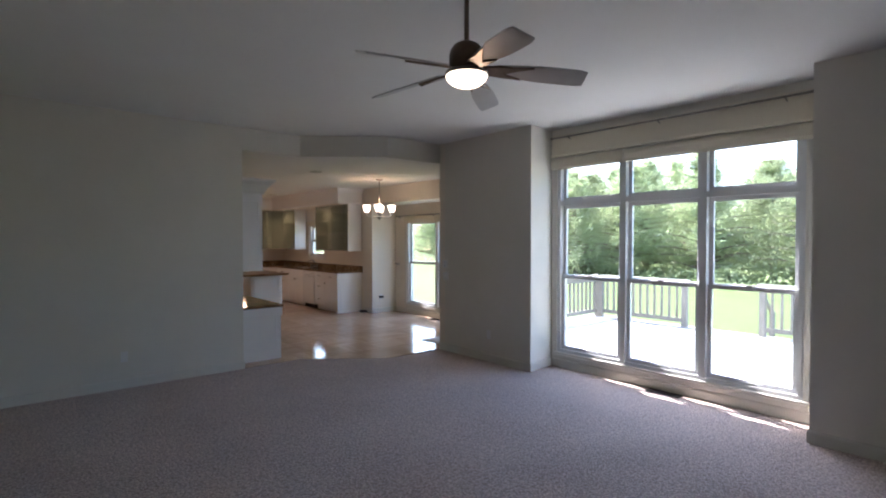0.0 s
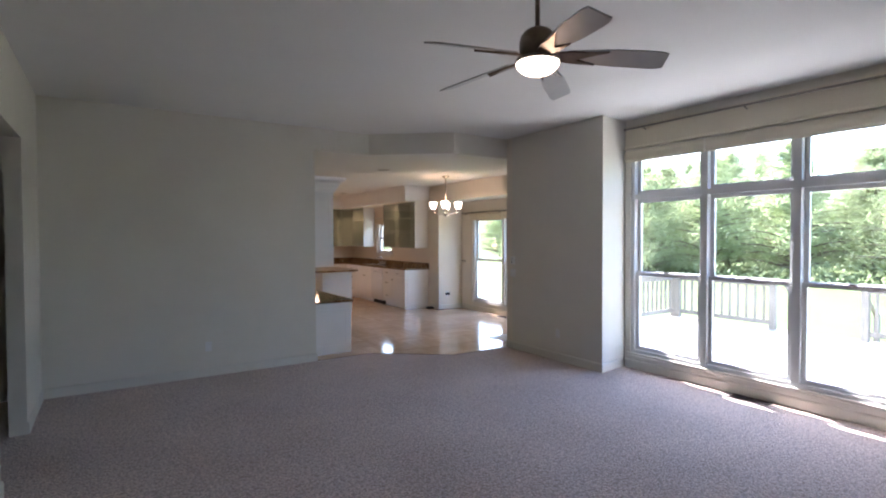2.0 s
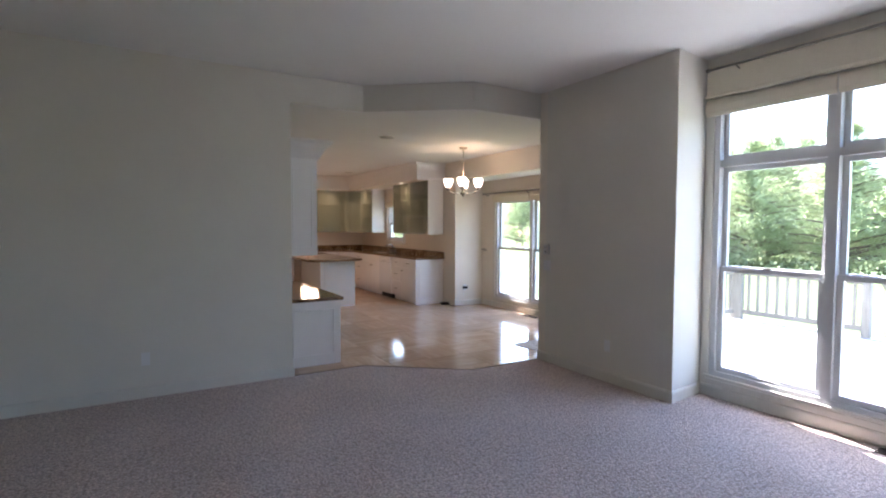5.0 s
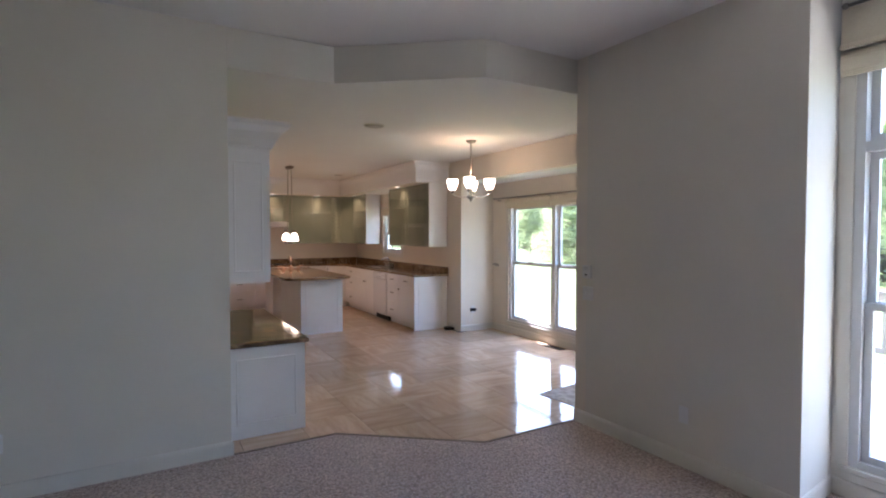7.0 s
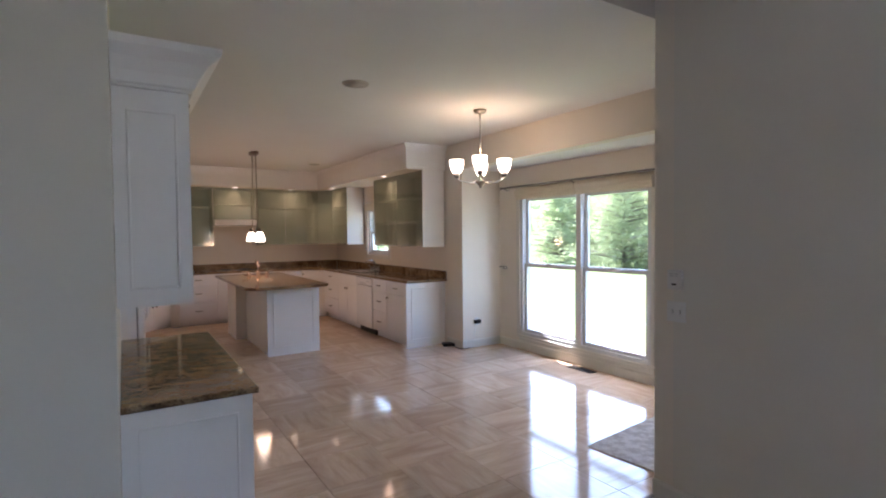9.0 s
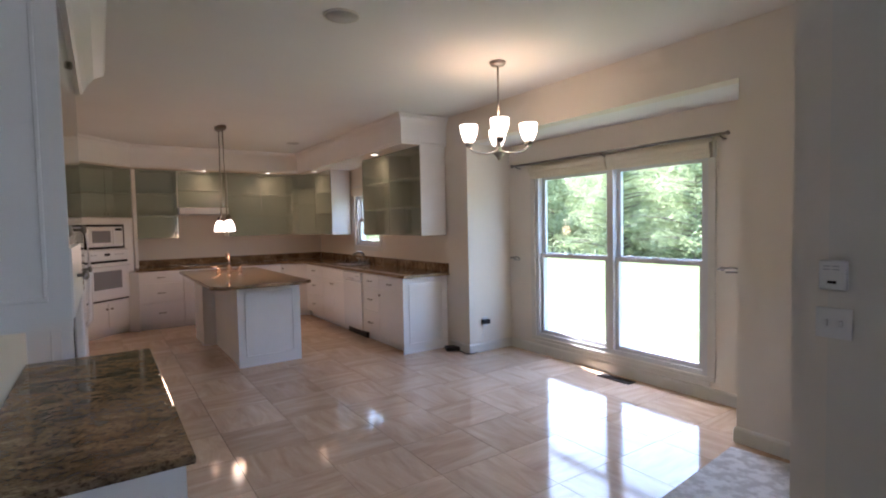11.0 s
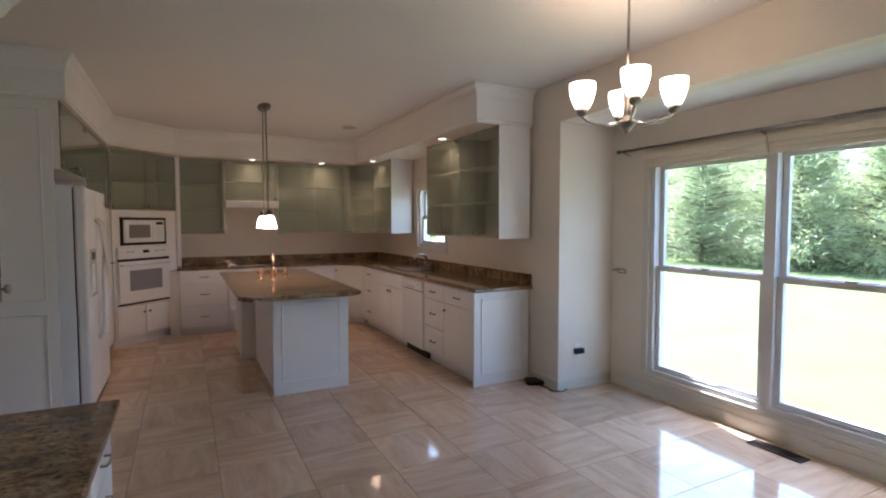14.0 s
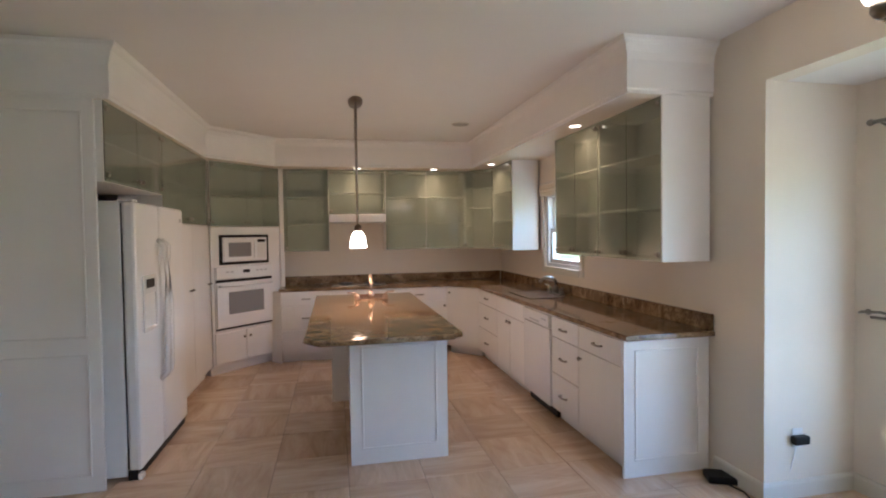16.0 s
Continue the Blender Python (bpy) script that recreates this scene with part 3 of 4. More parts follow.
def glass_unit(at, rz, w, z0, z1, doors, depth=0.33, shelves=2, label="white wall cabinet with frosted green glass doors"):
    t = thing("wall_cabinet", (at[0], at[1], z0), label, "cabinet", "glass wall cabinets", rz)
    h, k = z1 - z0, 0.018
    part("side", boxes((0, k, 0, depth, 0, h)), WHITE, t)
    part("side", boxes((w - k, w, 0, depth, 0, h)), WHITE, t)
    part("bottom", boxes((k, w - k, 0.0, depth, 0, k)), WHITE, t)
    part("top", boxes((k, w - k, 0.0, depth, h - k, h)), WHITE, t)
    part("back", boxes((k, w - k, depth - 0.01, depth, k, h - k)), WHITE, t)
    for i in range(shelves):
        z = h * (i + 1) / (shelves + 1)
        part("shelf", boxes((k, w - k, 0.012, depth - 0.01, z - 0.009, z + 0.009)), WHITE, t)
    for i in range(doors):
        a, b = w * i / doors + 0.002, w * (i + 1) / doors - 0.002
        d = part("glass_door", boxes((a, b, -0.010, -0.003, 0.002, h - 0.002)), GLASS_F, t, "frosted green glass door")
        d.visible_shadow = False
        inner = b - 0.03 if i % 2 == 0 else a + 0.03
        if doors == 1:
            inner = b - 0.03
        knob(d, inner, 0.05, -0.010)
        outer = a + 0.03 if inner > (a + b) / 2 else b - 0.03
        for z in (0.045, h - 0.045):
            bm = lathe([(0.017, 0), (0.017, 0.009), (0.012, 0.014), (0.0, 0.016)], 12)
            bmesh.ops.rotate(bm, verts=bm.verts[:], matrix=Matrix.Rotation(radians(90), 3, "X"))
            bmesh.ops.translate(bm, verts=bm.verts[:], vec=(outer, -0.010, z))
            part("hinge_cap", bm, NICKEL, d)
    return t


UB, UT = 1.375, 2.432     # wall cabinets, bottom and top
# east run, from the corner towards the breakfast bay
EX = 5.522
base_unit((EX, 10.40, 0), -90, 0.595, (("drawer", 0.22), ("door_l", 0.78)), 0.62)
base_unit((EX, 10.88, 0), -90, 0.48, DRAWERS, 0.62)
base_unit((EX, 12.36, 0), -90, 0.86, (("plain", 0.22), ("doors", 0.78)), 0.62, "white sink base cabinet with two doors")
base_unit((EX, 13.11, 0), -90, 0.75, DRAWERS, 0.62)
ep = thing("end_panel", (5.50, 9.80, 0), "white cabinet end panel with picture-frame moulding", "cabinet panel")
framed_panel("panel", ep, 0.618, 0.885, 0.0)
base_unit((5.18, 13.45, 0), -45, 0.48, (("door_l", 1.0),), 0.36, "white diagonal corner base cabinet")
# back run
BY = 13.45
base_unit((3.065, BY, 0), 0, 0.60, DRAWERS, 0.59)
base_unit((3.665, BY, 0), 0, 0.75, (("drawer", 0.22), ("doors", 0.78)), 0.59, "white base cabinet under the cooktop")
base_unit((4.415, BY, 0), 0, 0.76, (("drawer", 0.22), ("door_r", 0.78)), 0.59)

# worktop in one piece with a backsplash upstand
def worktop(name, poly, z1, t, label):
    bm = prism(poly, z1 - t, z1)
    bmesh.ops.bevel(bm, geom=[e for e in bm.edges if abs(e.verts[0].co.z - e.verts[1].co.z) < 1e-6], offset=0.008, segments=2, affect="EDGES", profile=0.5)
    return tagged(link_mesh(name, bm, GRANITE), label, "countertop")


wt = worktop("countertop", [(3.04, 13.42), (5.165, 13.42), (5.49, 13.095), (5.49, 9.735), (6.127, 9.735), (6.127, 14.047), (3.04, 14.047)], 0.922, 0.036, "brown and gold polished granite countertop around the corner")
part("upstand", boxes((6.105, 6.127, 9.745, 14.02, 0.923, 1.03), bevel=0.003), GRANITE, wt)
part("upstand", boxes((3.04, 6.102, 14.025, 14.047, 0.923, 1.03), bevel=0.003), GRANITE, wt)

# wall cabinets
glass_unit((5.77, 10.56, 0), -90, 0.79, UB, UT, 2)
glass_unit((5.77, 11.35, 0), -90, 0.785, UB, UT, 2)
glass_unit((5.77, 13.30, 0), -90, 0.74, UB, UT, 2)
glass_unit((3.094, 13.67, 0), 0, 0.565, UB, UT, 1)
glass_unit((4.395, 13.67, 0), 0, 1.095, UB, UT, 2)
hood = glass_unit((3.66, 13.67, 0), 0, 0.734, 1.85, UT, 1, 0.33, 1, "short glass wall cabinet over the range hood")
hd = thing("range_hood", (3.667, 13.54, 1.745), "low white slide-out range hood under the cabinet", "range hood")
part("canopy", boxes((0, 0.72, 0, 0.46, 0.0, 0.098), bevel=0.006), APPL, hd)
part("grille", boxes((0.05, 0.67, 0.05, 0.40, -0.006, -0.001)), APPL_GREY, hd)
# open corner shelves between the two runs
cs = thing("corner_cabinet", (5.492, 13.672, UB), "narrow diagonal corner cabinet with shelves behind green glass", "cabinet", "", -53.3)
for z in (0.0, 0.27, 0.54, 0.81, 1.036):
    part("shelf", boxes((0.012, 0.448, 0.006, 0.16, z, z + 0.018)), WHITE, cs)
part("back", boxes((0.012, 0.448, 0.16, 0.172, 0, 1.055)), WHITE, cs)
part("side", boxes((0.0, 0.012, 0.0, 0.172, 0, 1.055)), WHITE, cs)
part("side", boxes((0.448, 0.46, 0.0, 0.172, 0, 1.055)), WHITE, cs)
cd = part("glass_door", boxes((0.004, 0.456, -0.010, -0.003, 0.002, 1.053)), GLASS_F, cs, "frosted green glass door")
cd.visible_shadow = False
knob(cd, 0.04, 0.05, -0.010)
up = thing("wall_cabinet_end_panel", (5.758, 9.768, UB), "white end panel of the wall cabinet", "cabinet panel")
part("panel", boxes((0, 0.345, -0.014, 0, 0, UT - UB)), WHITE, up)

fl = thing("cabinet_filler", (0, 0, 0), "narrow white filler strip between oven tower and wall cabinet", "cabinet panel")
part("strip", prism([(3.035, 13.69), (3.05, 13.662), (3.094, 13.662), (3.094, 13.70)], 0.93, UT), WHITE, fl)
part("base_strip", prism([(2.93, 13.558), (3.063, 13.425), (3.063, 13.46), (2.95, 13.58)], 0.0, 0.884), WHITE, fl)

# soffits above the wall cabinets with crown moulding
SB = 2.435
structure("soffit_east", boxes((5.53, 6.13, 9.77, 14.05, SB, HK)), KPAINT, "cream painted soffit over the wall cabinets", "soffit")
structure("soffit_back", boxes((3.02, 5.53, 13.45, 14.05, SB, HK)), KPAINT, "cream painted soffit over the wall cabinets", "soffit")
structure("soffit_west", prism([(1.45, 10.42), (2.37, 10.42), (2.37, 12.80), (3.02, 13.45), (3.02, 14.05), (1.45, 14.05)], SB, HK), KPAINT, "cream painted soffit over the tall cabinets", "soffit")
structure("soffit_desk", boxes((2.242, 2.554, 6.482, 8.11, 2.248, 2.432)), WHITE, "white fascia over the desk cabinet", "soffit")
CROWN = [(0.0, 2.436), (0.012, 2.436), (0.012, 2.455), (0.02, 2.465), (0.02, 2.64), (0.028, 2.685), (0.045, 2.725), (0.07, 2.748), (0.075, 2.773), (0.0, 2.773)]
DESK_CROWN = [(0.0, 2.244), (0.02, 2.244), (0.02, 2.256), (0.03, 2.265), (0.05, 2.31), (0.085, 2.365), (0.125, 2.395), (0.135, 2.405), (0.142, 2.44), (0.0, 2.44)]
structure("crown_moulding", sweep([(6.13, 9.77), (5.53, 9.77), (5.53, 13.45), (3.02, 13.45), (2.37, 12.80), (2.37, 10.42), (1.45, 10.42)][::-1], CROWN), WHITE, "white painted crown moulding around the soffits", "moulding")
structure("crown_moulding_desk", sweep([(2.242, 6.478), (2.556, 6.478), (2.556, 8.112), (2.242, 8.112)], DESK_CROWN), WHITE, "white painted crown moulding over the desk cabinet", "moulding")

# sink, taps, cooktop
sk = thing("sink", (5.60, 11.60, 0.924), "white undermount kitchen sink in the granite worktop", "sink")
part("rim", boxes((0, 0.40, 0, 0.014, 0, 0.004), (0, 0.40, 0.626, 0.64, 0, 0.004), (0, 0.014, 0.014, 0.626, 0, 0.004), (0.386, 0.40, 0.014, 0.626, 0, 0.004)), STEEL, sk)
part("bowl", boxes((0.014, 0.386, 0.014, 0.626, 0.0, 0.001)), STEEL, sk)


def tap(at, rz, mat, tall, label):
    t = thing("faucet", at, label, "faucet", "", rz)
    part("base_plate", boxes((-0.12, 0.12, -0.025, 0.025, 0, 0.012), bevel=0.004), mat, t)
    pts = [(0, 0, 0.01), (0, 0, tall * 0.7)] + [(0, -0.07 + 0.07 * math.cos(a), tall * 0.7 + tall * 0.3 * math.sin(a)) for a in (0.4, 0.8, 1.2, 1.6, 2.0, 2.5)] + [(0, -0.14, tall * 0.7)]
    part("spout", tube(pts, 0.013), mat, t)
    part("collar", lathe([(0.026, 0.012), (0.024, 0.05), (0.016, 0.075), (0.012, 0.08)], 16), mat, t)
    for x in (-0.1, 0.1):
        part("valve", lathe([(0.022, 0.012), (0.02, 0.04), (0.014, 0.055), (0.0, 0.058)], 14, (x, 0, 0)), mat, t)
        part("lever", tube([(x, 0, 0.05), (x * 1.2, -0.01, 0.07), (x * 1.7, -0.015, 0.075)], 0.008, 8), mat, t)
    return t


tap((6.03, 11.95, 0.923), -90, NICKEL, 0.17, "dark nickel two-handle kitchen faucet").scale = (1.35, 1.25, 1.05)
tap((4.08, 12.10, 0.921), 180, TAPBRONZE, 0.24, "pale bronze bar faucet on the island").scale = (1.4, 1.0, 1.0)
bs = thing("bar_sink", (3.92, 12.18, 0.9205), "small copper bar sink let into the island top", "sink")
part("rim", boxes((0, 0.32, 0, 0.02, 0, 0.005), (0, 0.32, 0.30, 0.32, 0, 0.005), (0, 0.02, 0.02, 0.30, 0, 0.005), (0.30, 0.32, 0.02, 0.30, 0, 0.005)), COPPER, bs)
part("bowl", boxes((0.02, 0.30, 0.02, 0.30, 0.0, 0.0015)), COPPER, bs)
ck = thing("cooktop", (3.68, 13.53, 0.923), "flat electric cooktop set in the granite", "cooktop")
part("plate", boxes((0, 0.70, 0, 0.45, 0, 0.008), bevel=0.003), STEEL, ck)
for x, y, r in ((0.18, 0.13, 0.08), (0.52, 0.13, 0.1), (0.18, 0.33, 0.1), (0.52, 0.33, 0.08)):
    part("burner", lathe([(r, 0.0085), (r, 0.012), (r - 0.02, 0.016), (0.0, 0.016)], 20, (x, y, 0)), BLACK, ck)


# dishwasher
dw = thing("dishwasher", (EX, 11.498, 0), "white dishwasher under the granite worktop", "dishwasher", "", -90)
part("body", boxes((0.004, 0.614, 0.0, 0.58, 0.09, 0.88)), APPL, dw)
part("door", boxes((0.010, 0.608, -0.036, -0.001, 0.10, 0.752), bevel=0.006), APPL, dw)
cp = part("control_panel", boxes((0.010, 0.608, -0.048, -0.001, 0.762, 0.872), bevel=0.014), APPL, dw)
part("handle", boxes((0.2, 0.42, -0.0515, -0.0485, 0.785, 0.80)), APPL_GREY, cp)
part("button", boxes((0.46, 0.57, -0.051, -0.0485, 0.82, 0.835)), APPL_GREY, cp)
part("toe_kick", boxes((0.006, 0.612, 0.03, 0.06, 0.0, 0.088)), BLACK, dw, "dark toe kick")

# tall cabinets of the west side
WX = 2.335
pn = thing("refrigerator_side_panel", (1.452, 10.42, 0), "tall white panel with two framed fields beside the refrigerator", "cabinet panel")
part("panel", boxes((0, 0.845, -0.02, 0, 0, 2.432)), WHITE, pn)
for z0, z1 in ((0.10, 0.86), (0.96, 2.36)):
    for q in ((0.08, 0.78, z0, z0 + 0.014), (0.08, 0.78, z1 - 0.014, z1), (0.08, 0.094, z0 + 0.014, z1 - 0.014), (0.766, 0.78, z0 + 0.014, z1 - 0.014)):
        part("moulding", boxes((q[0], q[1], -0.03, -0.02, q[2], q[3]), bevel=0.004), WHITE, pn)
glass_unit((WX, 10.425, 0), 90, 1.075, 1.93, UT, 2, 0.60, 1, "glass-door cabinet above the refrigerator")
tall = thing("tall_cabinet", (WX, 11.60, 0), "tall white pantry cabinet beside the oven tower", "cabinet", "", 90)
part("body", boxes((0.002, 1.40, 0, 0.6, 0.1, 1.70)), WHITE, tall)
part("toe_kick", boxes((0.002, 1.40, 0.06, 0.6, 0, 0.1)), WHITE, tall)
for a, b in ((0, 0.70), (0.70, 1.40)):
    d = front(tall, "door", a, b, 0.11, 1.70)
    pull(d, b - 0.08, 1.06)
glass_unit((WX, 11.502, 0), 90, 1.50, 1.705, UT, 2, 0.33, 1, "glass-door cabinet above the pantry")

# oven tower set across the corner
TOWER = (2.363, 13.003, 0)
ov = thing("oven_tower", TOWER, "white diagonal corner cabinet that holds the ovens", "cabinet", "", 45)
OW = 0.95
part("body", boxes((0, OW, 0.0, 0.35, 0.1, 1.69)), WHITE, ov)
part("toe_kick", boxes((0, OW, 0.05, 0.35, 0, 0.1)), WHITE, ov)
a, b = front(ov, "door", 0.02, 0.425, 0.12, 0.48), front(ov, "door", 0.425, 0.83, 0.12, 0.48)
knob(a, 0.385, 0.40)
knob(b, 0.465, 0.40)
glass_unit((2.366, 13.006, 0), 45, 0.945, 1.70, UT, 2, 0.3, 1, "glass-door cabinet over the ovens")
oven = thing("wall_oven", TOWER, "white built-in wall oven with a grey glass window", "oven", "", 45)
part("body", boxes((0.035, 0.80, -0.018, -0.001, 0.505, 1.235)), APPL, oven)
od = part("oven_door", boxes((0.04, 0.795, -0.045, -0.019, 0.535, 1.05), bevel=0.006), APPL, oven)
part("oven_window", boxes((0.185, 0.66, -0.049, -0.0455, 0.685, 0.94), bevel=0.001), DARKGLASS, od)
part("handle", tube([(0.07, -0.046, 1.015), (0.07, -0.085, 1.015), (0.765, -0.085, 1.015), (0.765, -0.046, 1.015)], 0.012), APPL, od)
part("vent_strip", boxes((0.04, 0.795, -0.03, -0.019, 1.056, 1.085)), BLACK, oven, "black vent slot above the oven door")
oc = part("control_panel", boxes((0.04, 0.795, -0.04, -0.019, 1.095, 1.23), bevel=0.005), APPL, oven)
part("display", boxes((0.385, 0.475, -0.043, -0.0405, 1.155, 1.19)), BLACK, oc)
for x in (0.16, 0.22, 0.56, 0.62, 0.68):
    part("button", boxes((x, x + 0.035, -0.0425, -0.0405, 1.165, 1.18)), APPL_GREY, oc)
part("trim_strip", boxes((0.035, 0.80, -0.026, -0.0185, 0.512, 0.530)), BLACK, oven)
mw = thing("microwave", TOWER, "white built-in microwave in a black trim kit", "microwave", "", 45)
part("trim_kit", boxes((0.105, 0.765, -0.02, -0.001, 1.255, 1.285), (0.105, 0.765, -0.02, -0.001, 1.57, 1.60), (0.105, 0.135, -0.02, -0.001, 1.285, 1.57), (0.735, 0.765, -0.02, -0.001, 1.285, 1.57)), BLACK, mw, "black trim frame")
part("body", boxes((0.137, 0.733, -0.03, -0.001, 1.287, 1.568), bevel=0.004), APPL, mw)
md = part("door", boxes((0.145, 0.57, -0.042, -0.0305, 1.295, 1.56), bevel=0.004), APPL, mw)
part("window", boxes((0.20, 0.50, -0.045, -0.0425, 1.345, 1.51)), DARKGLASS, md)
part("handle", boxes((0.535, 0.555, -0.058, -0.0425, 1.32, 1.535), bevel=0.004), APPL, md)
part("display", boxes((0.60, 0.71, -0.034, -0.0305, 1.51, 1.545)), BLACK, mw)
part("keypad", boxes((0.60, 0.71, -0.033, -0.0305, 1.32, 1.49)), PLATE, mw)

# refrigerator: side by side
fr = thing("refrigerator", (2.385, 10.50, 0), "white side-by-side refrigerator with an ice dispenser", "refrigerator", "", 90)
fr.scale = (1.175, 1.0, 1.0)
part("cabinet", boxes((0, 0.915, 0.0, 0.68, 0.03, 1.815), bevel=0.004), APPL_TEX, fr)
def fridge_door(x0, x1):
    bm = boxes((x0, x1, -0.085, -0.006, 0.06, 1.81), bevel=0.02)
    return bm
part("door_gasket", boxes((0.012, 0.903, -0.0055, -0.0005, 0.07, 1.80)), BLACK, fr, "dark door gasket")
d1 = part("freezer_door", fridge_door(0.002, 0.40), APPL_TEX, fr)
d2 = part("fresh_food_door", fridge_door(0.406, 0.913), APPL_TEX, fr)
for d, x in ((d1, 0.365), (d2, 0.44)):
    part("handle", tube([(x, -0.085, 1.56), (x, -0.13, 1.52), (x, -0.14, 1.1), (x, -0.13, 0.60), (x, -0.085, 0.55)], 0.019, 12), APPL, d)
ds = part("dispenser", boxes((0.09, 0.11, -0.094, -0.0855, 0.94, 1.32), (0.29, 0.31, -0.094, -0.0855, 0.94, 1.32), (0.11, 0.29, -0.094, -0.0855, 0.94, 0.965), (0.11, 0.29, -0.094, -0.0855, 1.20, 1.32)), APPL, d1)
part("recess", boxes((0.11, 0.29, -0.0875, -0.0855, 0.965, 1.20)), PLATE, ds)
part("panel", boxes((0.135, 0.265, -0.097, -0.0945, 1.235, 1.295)), BLACK, ds)
part("badge", boxes((0.82, 0.86, -0.0872, -0.0852, 1.70, 1.73)), APPL_GREY, d2)
part("grille", boxes((0.01, 0.905, -0.06, -0.001, 0.0, 0.055)), BLACK, fr)
part("foot", boxes((0.0, 0.05, -0.09, -0.0605, 0.0, 0.04), bevel=0.008), APPL, fr)
part("hinge_cover", boxes((0.02, 0.10, -0.07, 0.02, 1.812, 1.83), bevel=0.004), APPL, fr)

# ---- island ----
isl = thing("kitchen_island", (0, 0, 0), "white kitchen island cabinet with framed end panel", "kitchen island")
part("body", boxes((3.83, 4.485, 10.40, 12.45, 0.0, 0.884)), WHITE, isl)
part("side_cabinet", boxes((3.68, 3.83, 11.79, 12.45, 0.0, 0.884)), WHITE, isl)
ie = thing("island_end_panel", (3.81, 10.398, 0), "white island end panel with picture-frame moulding", "cabinet panel")
framed_panel("panel", ie, 0.677, 0.884, 0.0)
itop = worktop("island_countertop", [(3.62, 10.10), (4.47, 10.10), (4.555, 10.185), (4.555, 12.62), (3.52, 12.62), (3.52, 10.24)], 0.92, 0.036, "brown and gold polished granite island top with clipped corners")

# ---- desk along the west wall ----
DT = 0.75
dk = thing("desk_cabinet", (2.243, 6.58, 0), "white desk cabinet with drawers and a framed end panel", "cabinet")
part("body", boxes((0, 0.58, 0.0, 1.72, 0.0, DT - 0.037)), WHITE, dk)
part("end_panel", boxes((0, 0.60, -0.018, -0.001, 0, DT - 0.037)), WHITE, dk)
for q in ((0.07, 0.53, 0.11, 0.122), (0.07, 0.53, 0.608, 0.62), (0.07, 0.082, 0.122, 0.608), (0.518, 0.53, 0.122, 0.608)):
    part("moulding", boxes((q[0], q[1], -0.026, -0.018, q[2], q[3]), bevel=0.003), WHITE, dk)
for y0, y1 in ((0.0, 0.5), (1.22, 1.72)):
    for z0, z1 in ((0.10, 0.37), (0.37, 0.54), (0.54, 0.70)):
        d = part("drawer_front", boxes((0.581, 0.60, y0 + 0.003, y1 - 0.003, z0 + 0.003, z1 - 0.003), bevel=0.002), WHITE, dk)
        zc, yc = (z0 + z1) / 2, (y0 + y1) / 2
        part("handle", tube([(0.60, yc - 0.05, zc), (0.622, yc - 0.05, zc), (0.628, yc - 0.025, zc), (0.628, yc + 0.025, zc), (0.622, yc + 0.05, zc), (0.60, yc + 0.05, zc)], 0.005, 8), NICKEL, d)
worktop("desk_countertop", [(2.243, 6.53), (2.87, 6.53), (2.87, 8.40), (2.243, 8.40)], DT, 0.036, "brown and green polished granite desk top")
glass_unit((2.545, 6.502, 0), 90, 0.80, 1.46, 2.245, 1, 0.30, 2, "glass-door wall cabinet above a small drawer")
glass_unit((2.545, 7.305, 0), 90, 0.80, 1.245, 2.245, 1, 0.30, 2, "tall glass-door wall cabinet above the desk")
dd = thing("drawer_unit", (2.545, 6.502, 1.245), "small white drawer hung under the glass cabinet", "cabinet", "", 90)
part("body", boxes((0.002, 0.798, 0.0, 0.30, 0.0, 0.212)), WHITE, dd)
ddf = front(dd, "drawer_front", 0.0, 0.80, 0.0, 0.214)
knob(ddf, 0.28, 0.11)
dp = thing("wall_cabinet_end_panel", (2.243, 6.50, 1.225), "white framed end panel of the desk wall cabinet", "cabinet panel")
part("panel", boxes((0, 0.318, -0.02, 0, 0, 1.02)), WHITE, dp)
for q in ((0.055, 0.265, 0.08, 0.092), (0.055, 0.265, 0.91, 0.922), (0.055, 0.067, 0.092, 0.91), (0.253, 0.265, 0.092, 0.91)):
    part("moulding", boxes((q[0], q[1], -0.027, -0.02, q[2], q[3]), bevel=0.003), WHITE, dp)


# ---- lamps ----
def opal_shade(r0, r1, h):
    """An opal glass cup, open at the r1 end, with thickness."""
    return [(0.012, 0), (r0, 0.004), (r0 + (r1 - r0) * 0.55, h * 0.3), (r1 * 0.98, h * 0.65), (r1, h), (r1 - 0.006, h), (r1 * 0.9, h * 0.6), (r0 * 0.8, 0.012), (0.0, 0.012)]


